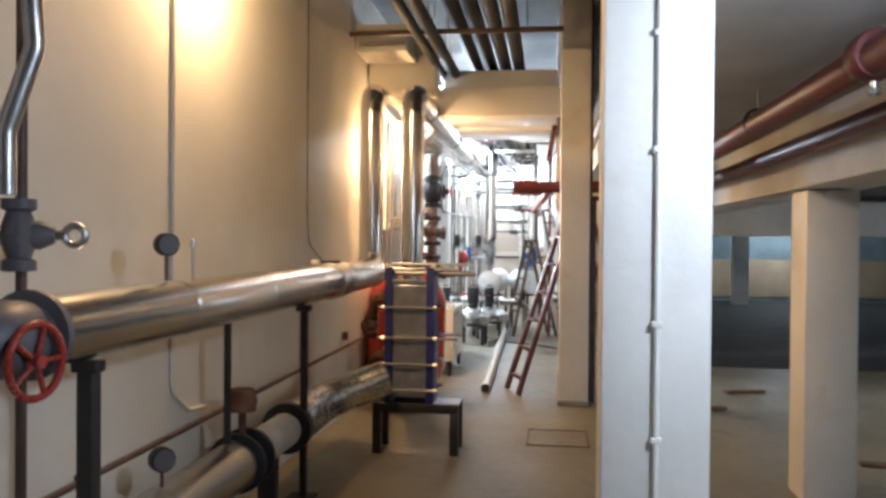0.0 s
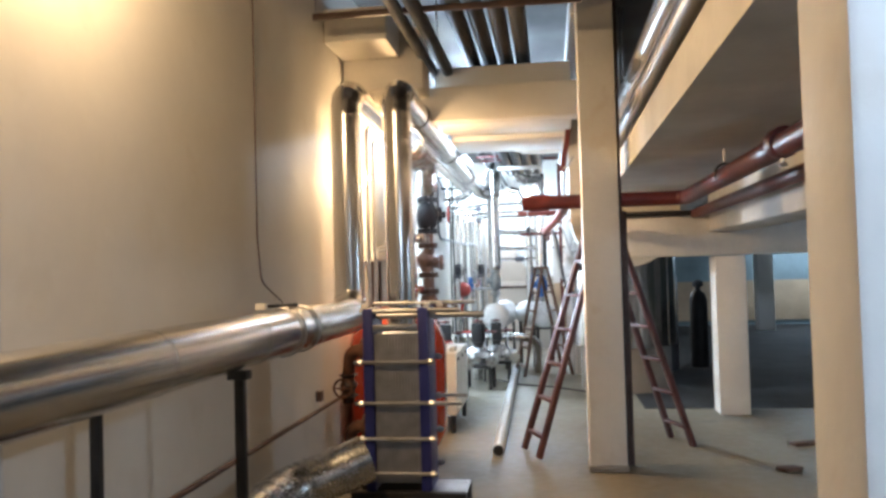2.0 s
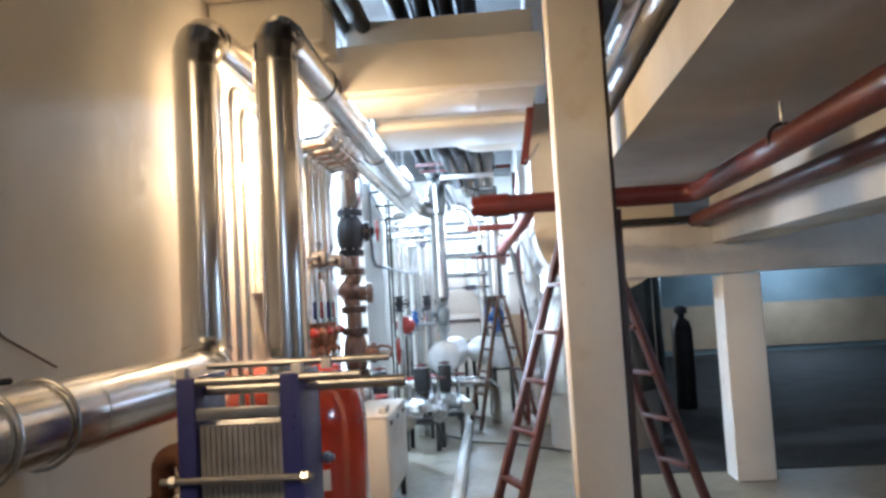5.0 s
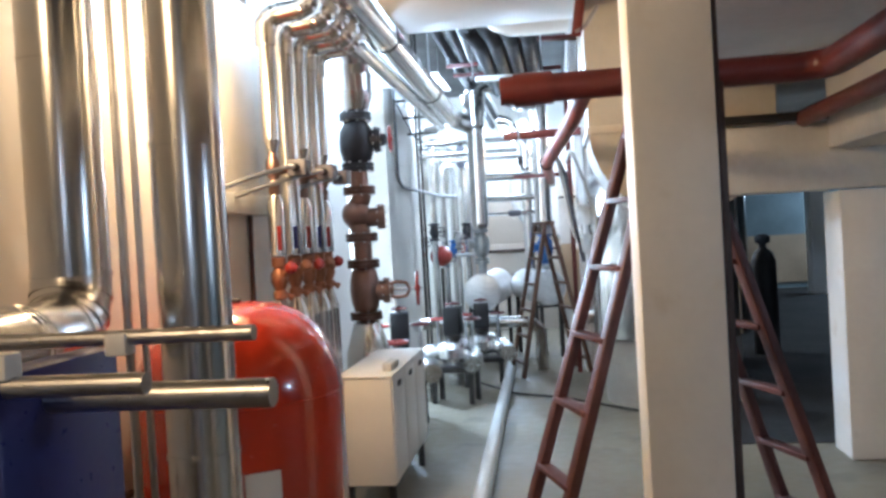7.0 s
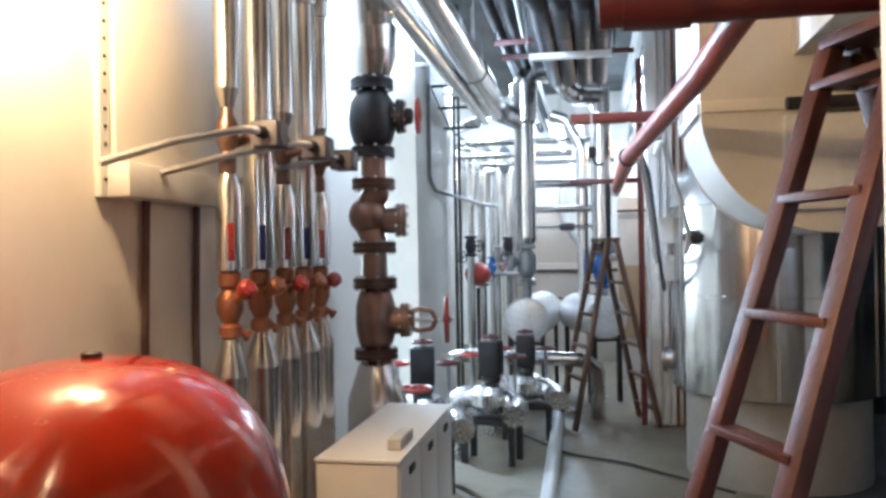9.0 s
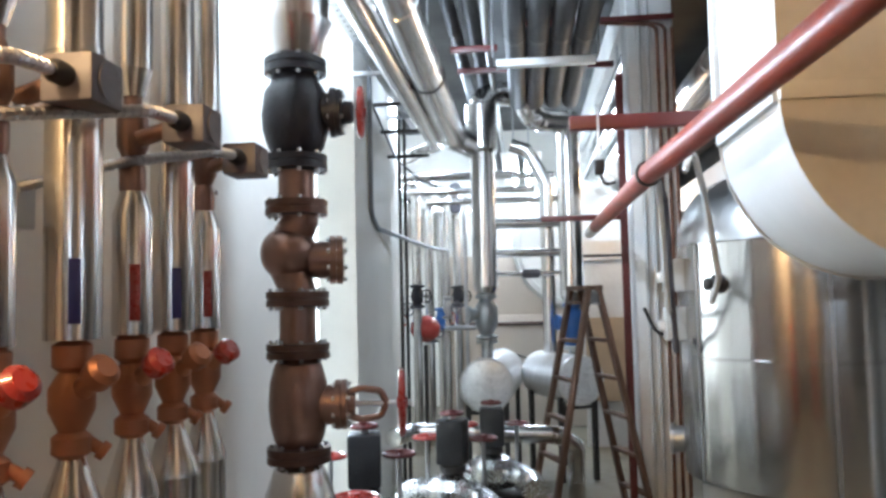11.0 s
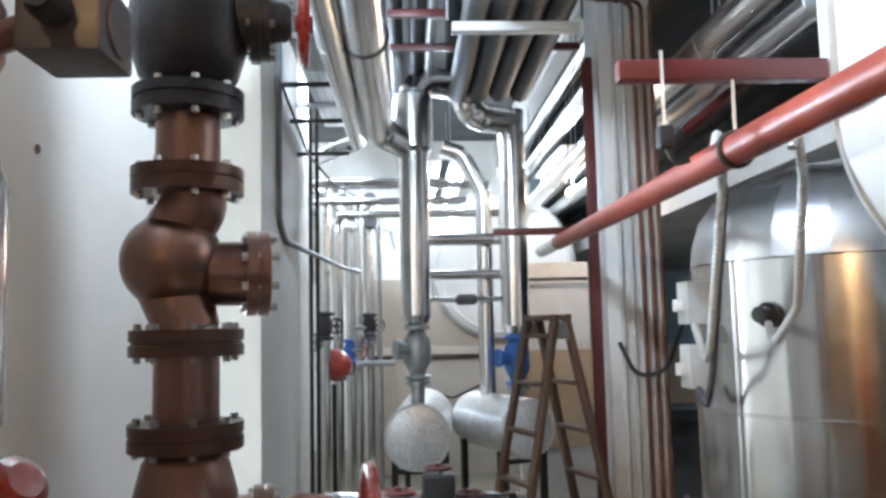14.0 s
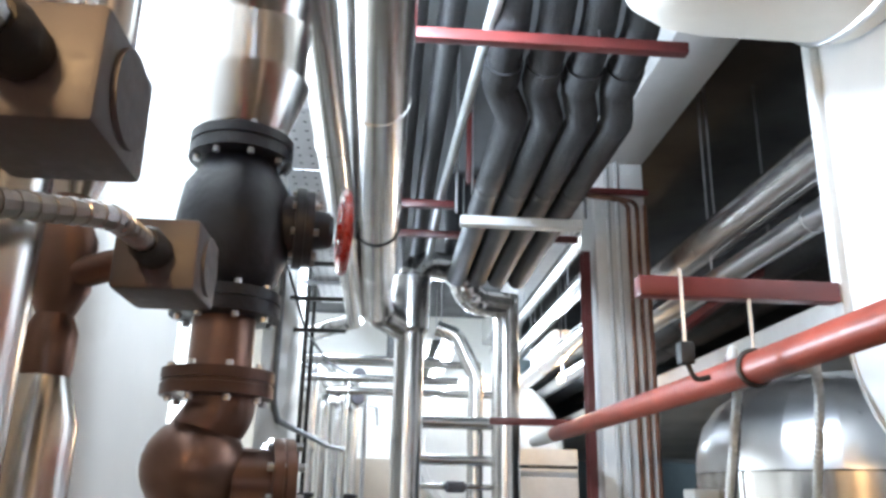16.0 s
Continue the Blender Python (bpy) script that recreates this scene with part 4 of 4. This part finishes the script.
# ---------- second column and its conduits ----------
for k, x in enumerate((1.24, 1.30, 1.365, 1.42, 1.47)):
    along([(x, 12.462, 0.0), (x, 12.462, 3.36 + 0.006 * k), (x - 0.12, 12.458 - 0.002 * k, 3.385 + 0.004 * k), (0.39, 12.42, 3.445)] if k in (2, 3) else [(x, 12.462, 0), (x, 12.462, 3.36 if k > 3 else 3.9)], 0.013, RUST if k > 1 else LIGHTGREY, "column_conduit", "thin conduit strapped to the column", "conduit", 0.05, seg=10)
post = thing("red_channel_post", "dark red steel channel standing by the column", "steel post", (1.12, 12.5, 0))
part("web", box(-0.008, 0.0, -0.04, 0.04, 0, 3.05), MAROON, post)
part("flange", box(-0.045, -0.008, -0.04, -0.032, 0, 3.05), MAROON, post)
part("flange", box(-0.045, -0.008, 0.032, 0.04, 0, 3.05), MAROON, post)
for z in (2.02,):
    part("arm", box(-0.6, -0.046, -0.02, 0.02, z, z + 0.04, 0.003), MAROON, post)
along([(1.2, 12.42, 1.4), (1.28, 12.38, 1.2), (1.42, 12.3, 1.25), (1.5, 12.0, 1.7), (1.55, 11.6, 2.1)], 0.012, BLACK, "coiled_cable", "black cable looped by the column", "cable", 0.12, seg=10)
along([(1.512, 7.13, 0), (1.512, 7.13, 1.96)], 0.032, DARKBROWN, "drain_pipe", "dark drain pipe beside the column")
along([(1.484, 6.95, 0), (1.484, 6.95, 3.9)], 0.012, DARKBROWN, "column_conduit", "thin dark conduit up the column edge", "conduit", seg=10)
cc = thing("column_conduit", "thin white painted conduit clipped up the column face", "conduit", (1.40, 1.6, 0))
part("pipe", tube([(0, 0.004, 0), (0, 0.004, 3.0)], 0.008, seg=12), COLUMN, cc)
for z in (0.35, 0.98, 1.3, 1.78, 2.1):
    part("clip", box(-0.015, 0.015, -0.006, 0.012, z, z + 0.018, 0.003), COLUMN, cc)
base = thing("column_skirting", "worn concrete foot round the column", "skirting", (1.333, 7.025, 0))
part("foot", box(-0.147, 0.147, -0.145, 0.145, 0, 0.05, 0.01), CONCRETE, base)

# ---------- pipes above the slab and under the ceiling ----------
for x, z, r, mat in ((1.66, 2.98, 0.1, ALU), (1.62, 2.72, 0.06, ALU_DULL), (1.95, 2.85, 0.12, BLACK), (2.3, 2.9, 0.12, BLACK)):
    p = along([(x, 0.5, z), (x, 17.8, z)], r, mat, "slab_pipe", "long pipe running above the garage slab" if mat is not BLACK else "long black insulated pipe above the garage slab", seam=1.2)
    for y in (3.2, 8.2, 11.9, 15.5):
        part("hanger", tube([(x, y, z + r), (x, y, 3.9)], 0.007, seg=8), STEEL, p)
for k in range(4):
    x, x2 = 0.31 + 0.15 * k, 0.38 + 0.138 * k
    p = along([(x, -4.5, 3.42), (x, 10.05, 3.42), (x, 10.32, 3.18), (x, 10.64, 3.11), (x2, 10.76, 3.045), (x2, 11.1, 3.045), (x2, 13.15, 3.045), (x2, 13.4, 3.2), (x2, 13.45, 3.9)], 0.064, BLACK, "rubber_insulated_pipe", "black rubber-insulated pipe under the ceiling", "pipe", 0.07, group="black ceiling pipes")
    part("joint_band", lathe([(0.072, -0.05), (0.072, 0.05)], toward((x, 10.56, 3.128), (0, 1, -0.22))), BLACK, p)
    part("joint_band", lathe([(0.066, -0.03), (0.066, 0.03)], toward((x2, 11.5, 3.045), (0, 1, 0))), BLACKSTEEL, p)
    part("hanger", tube([(x2, 12.2, 3.1), (x2, 12.2, 3.9)], 0.006, seg=8), STEEL, p)
    part("hanger", tube([(x, 3.0, 3.4), (x, 3.0, 3.9)], 0.006, seg=8), STEEL, p)
for x, r in ((-0.02, 0.045), (0.11, 0.05)):
    p = along([(x, -4.5, 3.3), (x, 17.5, 3.25)], r, BLACK, "ceiling_service_pipe", "dark grey service pipe under the ceiling")
    for y in (2.0, 7.0, 12.6):
        part("hanger", tube([(x, y, 3.28), (x, y, 3.9)], 0.006, seg=8), STEEL, p)
along([(0.26, 9.6, 3.18), (0.19, 11.9, 3.18), (0.19, 17.0, 3.18)], 0.022, PVC, "white_conduit", "pale conduit slanting under the ceiling", "conduit")
rc = thing("red_conduit", "red painted conduit dropping from the slab beside the black pipes", "conduit", (0.38, 12.42, 0))
part("drop", box(-0.016, 0.016, -0.016, 0.016, 3.43, 3.9, 0.003), MAROON, rc)
part("run", box(0.016, 1.1, -0.02, 0.012, 3.405, 3.44, 0.003), MAROON, rc)
rack = thing("pipe_rack", "grey steel rack carrying the black pipes", "rack", (0, 11.62, 0))
part("channel", box(0.26, 0.86, -0.03, 0.03, 2.885, 2.93, 0.003), LIGHTGREY, rack)
for x in (0.24, 0.88):
    part("rod", tube([(x, 0, 2.95), (x, 0, 3.9)], 0.007, seg=8), STEEL, rack)
for name_y, z, x0, x1, m in ((10.28, 3.08, -0.1, 0.9, MAROON), (12.0, 3.13, -0.05, 0.26, MAROON), (12.55, 3.145, -0.05, 1.07, MAROON), (6.0, 3.28, -0.6, 1.2, DARKBROWN), (4.6, 3.2, -0.66, 1.3, DARKBROWN)):
    rl = thing("cross_rail", "red-brown steel rail hung across under the ceiling", "rail", (0, name_y, z))
    part("angle", box(x0, x1, -0.02, 0.02, -0.02, 0.02, 0.002), m, rl)
    for x in (x0 + 0.02, x1 - 0.3):
        part("rod", tube([(x, 0, 0), (x, 0, 3.9 - z)], 0.004, seg=8), STEEL, rl)
tray = thing("cable_tray", "perforated galvanised cable tray under the ceiling", "cable tray", (-0.42, 0, 2.98))
for y0 in (10.0, 11.25, 12.5):
    part("tray_length", box(-0.13, 0.13, y0, y0 + 1.24, 0, 0.004), ALU_DULL, tray)
    part("lip", box(-0.134, -0.13, y0, y0 + 1.24, 0, 0.06), ALU_DULL, tray)
    part("lip", box(0.13, 0.134, y0, y0 + 1.24, 0, 0.06), ALU_DULL, tray)
    part("bracket", box(-0.262, 0.14, y0 + 0.6, y0 + 0.63, -0.03, -0.003), STEEL, tray)
bm = None
for k in range(46):
    for j in range(5):
        bm = lathe([(0.008, -0.0015), (0.008, -0.0005)], pose(-0.1 + 0.05 * j, 10.05 + k * 0.08, 0), 6, bm)
tagged(part("perforations", bm, BLACK, tray), kind="stuff")
soff = thing("cream_box_duct", "cream sheet-metal box duct over the risers", "duct", (-0.3, 7.0, 0))
part("casing", box(-0.37, 0.28, 0.05, 0.42, 3.0, 3.5, 0.01), CREAM, soff)
part("casing_upper", box(-0.37, 0.1, -0.5, 0.04, 3.25, 3.5, 0.01), CREAM, soff)

# ---------- the far end ----------


def header(x, y, pts, valve_mat, group):
    p = thing("header_pipe", "tall aluminium-clad header pipe with valve below", "pipe", (0, 0, 0), group=group)
    part("pipe", tube(pts, 0.1, 0.16, 24, seam=0.8), ALU, p)
    low = pts[0][2]
    part("collar", lathe([(0.1, low - 0.0), (0.075, low - 0.05)], Matrix.Translation((x, y, 0))), ALU, p)
    v = part("valve", lathe([(0.05, low - 0.42), (0.085, low - 0.41), (0.085, low - 0.39), (0.05, low - 0.38), (0.09, low - 0.3), (0.09, low - 0.16), (0.05, low - 0.1), (0.085, low - 0.09), (0.085, low - 0.065), (0.05, low - 0.05)], Matrix.Translation((x, y, 0))), valve_mat, p)
    part("bonnet", lathe([(0.05, 0.05), (0.05, 0.13), (0.065, 0.13), (0.065, 0.15)], toward((x, y, low - 0.22), (-0.9, -0.3, 0))), valve_mat, v)
    part("stub", lathe([(0.045, 1.0), (0.045, low - 0.45), (0.085, low - 0.449), (0.085, low - 0.424), (0.05, low - 0.423)], Matrix.Translation((x, y, 0))), GALV, v)
    return p


h1 = header(0.08, 13.235, [(0.08, 13.235, 1.586), (0.08, 13.235, 3.17), (0.42, 13.4, 3.17), (0.5, 13.48, 2.98), (0.788, 13.66, 2.98)], GALV, "header pipes")
part("thick_sleeve", lathe([(0.1, 2.66), (0.128, 2.69), (0.128, 3.05), (0.1, 3.07)], Matrix.Translation((0.08, 13.235, 0))), ALU, h1)
h2 = header(0.788, 13.663, [(0.788, 13.663, 1.5), (0.788, 13.663, 3.06)], BLUEVALVE, "header pipes")
part("back_pipe", tube([(0.6, 13.9, 0.9), (0.6, 13.9, 2.5), (0.45, 13.9, 2.8), (0.3, 13.9, 2.85)], 0.06, 0.1, 16), ALU, h2)
for z, r in ((2.14, 0.045), (1.88, 0.035), (1.7, 0.02)):
    p = along([(0.1, 13.78, z), (0.85, 13.8, z)], r, ALU, "cross_pipe", "short aluminium-clad pipe joining the headers")
    if z < 1.75:
        part("valve", lathe([(0.02, -0.08), (0.04, -0.06), (0.04, 0.06), (0.02, 0.08)], toward((0.45, 13.79, z), (1, 0, 0))), GREY, p)
for x, y, r, length, turn in ((0.068, 13.1, 0.21, 1.25, -4), (0.822, 13.4, 0.2, 0.8, 22)):
    d = thing("foil_vessel", "round vessel wrapped in white foil on a steel stand", "vessel", (x, y, 0), turn, group="foil vessels")
    part("drum", lathe([(0, -0.015), (0.12, -0.01), (0.195 * r / 0.21, 0), (r, 0.02), (r + 0.004, 0.03), (r, 0.04), (r, length), (0, length + 0.02)], toward((0, 0, 0.815), (0, 1, 0)), 40), FOIL, d)
    part("end_rim", ring_bm(r - 0.004, 0.006, toward((0, 0.002, 0.815), (0, 1, 0)), 40), DUCT, d)
    for lx in (-0.15, 0.15):
        for ly in (0.08, length - 0.1):
            part("leg", box(lx - 0.02, lx + 0.02, ly - 0.02, ly + 0.02, 0, 0.68), BLACKSTEEL, d)
    part("cross_bar", box(-0.16, 0.16, 0.06, 0.1, 0.58, 0.61), BLACKSTEEL, d)
disc = thing("white_boiler", "huge white horizontal boiler drum with a flat end", "boiler", (1.02, 16.18, 2.11))
part("drum", lathe([(0, 0.0), (0.66, 0.01), (0.73, 0.03), (0.77, 0.09), (0.77, 1.9)], toward((0, 0, 0), (0, 1, 0)), 56), DUCT, disc)
part("end_ring", ring_bm(0.68, 0.012, toward((0, 0.01, 0), (0, 1, 0)), 56), DUCT, disc)
for lx in (-0.4, 0.4):
    part("leg", box(lx - 0.06, lx + 0.06, 0.9, 1.1, -2.11, -0.6), CONCRETE, disc)
tanw = thing("burner_casing", "beige sheet casing with a dark rail below the boiler drum", "casing", (0.45, 16.2, 0))
part("casing", box(-0.95, 0.95, 0.1, 0.3, 0, 1.3, 0.01), BEIGE, tanw)
part("upper_sheet", box(-0.95, 0.6, 0.12, 0.16, 1.301, 2.0, 0.005), BEIGE, tanw)
part("rail", tube([(-0.95, 0.07, 1.2), (0.75, 0.07, 1.2)], 0.022, seg=10), DARKBROWN, tanw)
part("hose", tube([(-0.2, -0.02, 0.85), (0.0, -0.04, 0.78), (0.3, 0.05, 0.9)], 0.012, 0.1, 8), BLACK, tanw)

FARX = [(-0.62, 13.36, 0.014, BLACKSTEEL), (-0.58, 13.4, 0.014, BLACKSTEEL), (-0.78, 14.2, 0.05, ALU), (-0.66, 14.6, 0.045, ALU), (-0.6, 15.1, 0.05, ALU), (-0.52, 15.6, 0.055, ALU), (-0.42, 15.2, 0.03, ALU), (-0.36, 15.8, 0.05, ALU), (-0.24, 15.4, 0.02, STEEL), (-0.95, 14.9, 0.06, ALU), (-1.1, 15.6, 0.06, ALU)]
for k, (x, y, r, mat) in enumerate(FARX):
    top = 3.9 if r < 0.02 else 2.45 + 0.09 * (k % 4)
    pts = [(x, y, 0), (x, y, top)] + ([] if r < 0.02 else [(x + 0.1, y + 0.5, top + 0.02), (x + 0.1, 17.9, top + 0.02)])
    p = along(pts, r, mat, "far_riser", "slim metal riser at the far end" if r > 0.02 else "thin dark riser by the wall pier", "pipe", 0.1, group="far risers")
    if r > 0.025:
        v = part("valve", lathe([(r, 1.3), (r + 0.03, 1.31), (r + 0.03, 1.33), (r, 1.34), (r + 0.025, 1.42), (r, 1.5), (r + 0.03, 1.51), (r + 0.03, 1.53), (r, 1.54)], Matrix.Translation((x, y, -0.25 + 0.12 * (k % 4))), 16), (GREY, BLUEVALVE, STEEL, BLACKIRON)[k % 4], p)
        handwheel(0.06, toward((x + 0.1, y - 0.1, 1.17 + 0.12 * (k % 4)), (0.6, -0.8, 0)), (GREY, RED, GREY, BLACKSTEEL)[k % 4], v, 4, 0.014, 0.008)
for z in (2.55, 2.35):
    g = gauge((-0.3, 15.0, z), (0.1, -1, 0), 0.06, 0.03)
    part("back_plate", box(-0.05, 0.05, 0.02, 0.2, 0.04, 0.1), STEEL, g)
    part("arm", tube([(0, 0.1, 0.07), (-0.06, 0.8, 0.07)], 0.012, seg=8), STEEL, g)
rv = thing("red_vessel", "small round red vessel on a bracket", "vessel", (-0.60, 14.7, 1.21))
part("shell", lathe([(0.135 * math.sin(math.pi * k / 14), -0.15 * math.cos(math.pi * k / 14)) for k in range(15)], toward((0, 0, 0), (1, 0.2, 0)), 28), RED, rv)
part("bracket", tube([(0, 0, -0.16), (0, 0, -1.21)], 0.02, seg=8), BLACKSTEEL, rv)
part("nozzle", tube([(0.19, 0.04, 0), (0.5, 0.1, 0)], 0.025, seg=10), STEEL, rv)

# wire loop and brackets on the pier
along([(WX + 0.012, 12.35, 3.5), (WX + 0.012, 12.35, 2.1), (WX + 0.012, 12.6, 2.02), (WX + 0.2, 14.2, 1.98), (-0.4, 15.0, 2.0)], 0.018, DARKGREY, "wall_trunking", "grey cable trunking down the pier", "trunking", 0.1)
along([(WX + 0.012, 12.5, 2.9), (WX + 0.1, 12.9, 2.6), (WX + 0.2, 13.6, 2.52), (-0.3, 15.0, 2.6)], 0.008, BLACK, "slack_cable", "black cable sagging between wall and pipes", "cable", 0.3, seg=8)
for k, z in enumerate((2.98, 2.84, 2.7)):
    b = thing("wall_bracket", "thin black steel bracket on the pier", "bracket", (WX, 12.55 + 0.3 * k, z - 0.05))
    part("arm", box(0, 0.34, -0.012, 0.012, -0.012, 0.012), BLACKSTEEL, b)
for k, (x, z) in enumerate(((-0.55, 2.62), (-0.4, 2.5), (-0.2, 2.66), (0.05, 2.45))):
    along([(x - 0.6, 14.0 + 0.2 * k, z), (x + 0.9, 14.05 + 0.2 * k, z)], 0.03, ALU, "high_cross_pipe", "small clad pipe crossing high at the far end")

# warm bulb and partition beyond the column
fb = thing("hanging_bulb", "small lit warm bulb on a cord by the garage beam", "lamp", FAR_BULB)
part("globe", lathe([(0.03 * math.sin(math.pi * k / 12), -0.032 * math.cos(math.pi * k / 12)) for k in range(13)], None, 20), BULB_GLOW, fb, "glowing warm bulb").visible_shadow = False
part("cord", tube([(0, 0, 0.03), (0, 0, 0.52)], 0.006, seg=8), BLACK, fb)
structure("wall_partition", box(0.98, 1.62, 15.0, 15.12, 0, 2.05), GARAGE, "low grey partition wall beyond the column", "wall")
structure("wall_partition_band", box(0.98, 1.62, 14.97, 14.996, 0.45, 1.28), TAN, "tan painted band on the partition", "wall")
along([(0.98, 14.95, 1.9), (1.6, 14.95, 1.9)], 0.014, BLACK, "partition_cable", "black cable along the partition", "cable")
for x, z, rad in ((1.3, 2.74, 0.075), (1.2, 3.02, 0.045), (1.34, 3.12, 0.055), (1.24, 3.34, 0.06)):
    p = along([(x, 12.9, z), (x, 17.6, z)], rad, ALU, "beam_side_pipe", "aluminium-clad pipe under the edge beam", seam=1.0, group="pipes under the edge beam")
    for y in (13.4, 15.4):
        part("hanger", tube([(x, y, z + rad), (x, y, 3.55)], 0.006, seg=8), STEEL, p)
rbr = thing("red_brace", "dark red steel brace slanting above the garage slab", "brace", (1.55, 12.2, 2.52))
part("angle", tube([(0, 0, 0.02), (0.5, -0.6, 0.42)], 0.03, seg=4), MAROON, rbr)

# tube lamps, the added out-of-view fills among them
for tx, ty, tz, length, power in TUBES_AND_FILLS:
    t = thing("tube_lamp", "fluorescent tube lamp in a white batten, inferred or added as fill", "lamp", (tx, ty, tz))
    part("batten", box(-0.04, 0.04, -length / 2, length / 2, 0, 0.05, 0.005), WHITE, t)
    # unseen plate added to keep the tube's light off the ceiling
    part("added_reflector", box(-0.13, 0.13, -length / 2, length / 2, 0.052, 0.06, 0.002), WHITE, t)
    part("tube", tube([(0, -length / 2 + 0.03, -0.03), (0, length / 2 - 0.03, -0.03)], 0.014, seg=12), TUBE_GLOW, t, "glowing white tube").visible_shadow = False
    if tx < 2:
        for y in (-0.4, 0.4):
            part("rod", tube([(0, y, 0.05), (0, y, (3.55 if tx > 1 else 3.9) - tz)], 0.005, seg=8), STEEL, t)
    else:
        part("rod", box(-0.03, 0.03, -0.1, 0.1, 0.05, 2.28 - tz), WHITE, t)
t = thing("tube_lamp", "upright fluorescent tube lamp in the niche", "lamp", (-1.58, 12.2, 1.85))
part("batten", box(-0.019, 0.03, -0.04, 0.04, -0.6, 0.6, 0.005), WHITE, t)
part("tube", tube([(0.05, 0, -0.58), (0.05, 0, 0.58)], 0.014, seg=12), TUBE_GLOW, t, "glowing white tube").visible_shadow = False

# ---------- garage clutter ----------
cyl = thing("gas_cylinder", "tall black cylinder standing on the garage floor", "cylinder", (3.12, 13.2, 0))
part("body", lathe([(0.12, 0), (0.13, 0.02), (0.13, 1.0), (0.1, 1.1), (0.04, 1.15), (0.04, 1.2)]), BLACK, cyl)
part("cap", lathe([(0.07, 1.2), (0.08, 1.22), (0.08, 1.27), (0.03, 1.3)]), BLACK, cyl)
bt = thing("dark_tank", "dark upright tank in the garage shadow", "tank", (2.35, 12.9, 0))
part("shell", lathe([(0.4, 0), (0.42, 0.03), (0.42, 1.35), (0.36, 1.45), (0, 1.5)], seg=32), GREY, bt)
along([(1.5, 9.17, 2.06), (9.0, 9.17, 2.06)], 0.028, BLACK, "beam_pipe", "black pipe lying along the garage beam")
for x, y, l, turn in ((3.09, 7.87, 0.42, 20), (2.64, 6.98, 0.16, 30), (3.4, 5.2, 0.3, -10)):
    w = thing("wood_offcut", "dark wood offcut lying on the garage floor", "offcut", (x, y, 0), turn)
    part("board", box(-l / 2, l / 2, -0.05, 0.05, 0, 0.025, 0.003), WOOD, w)
for x in (6.5, 10.5):
    concrete_column(x, x + 0.3, 9.2, 9.5, 1.61)
for x in (5.6, 9.6):
    concrete_column(x, x + 0.35, 19.8, 20.15, 2.28)
duct2 = thing("garage_duct", "pale duct running under the garage slab", "duct", (3.2, 2.0, 2.0))
part("casing", box(0.0, 0.35, -6, 5.9, 0.0, 0.26, 0.01), GARAGE, duct2)

# slanting strut by the column head
strut = thing("slanting_strut", "dark red steel strut hanging beside the column head", "strut", (0, 8.2, 0))
bm = box(-0.025, 0.025, -0.004, 0.004, 0, 0.69, 0.001)
bm = box(0.017, 0.025, -0.03, 0.004, 0, 0.69, 0, bm)
part("angle", moved(bm, pose(1.08, 0, 2.42, 0, 9.5, 0)), MAROON, strut)
part("hook", tube([(1.08, 0, 2.44), (1.13, 0, 2.47), (1.19, 0, 2.56)], 0.01, 0.03, 8), STEEL, strut)

# hatch let into the floor of the walkway
hatch = thing("floor_hatch", "flush concrete floor hatch in a thin steel frame", "hatch", (1.18, 5.64, 0))
part("cover", box(-0.216, 0.216, -0.236, 0.236, 0, 0.004), FLOOR, hatch)
for s in (-1, 1):
    part("frame_bar", box(s * 0.230 - 0.007, s * 0.230 + 0.007, -0.250, 0.250, 0, 0.006), DARKBROWN, hatch)
    part("frame_bar", box(-0.223, 0.223, s * 0.250 - 0.007, s * 0.250 + 0.007, 0, 0.0056), DARKBROWN, hatch)
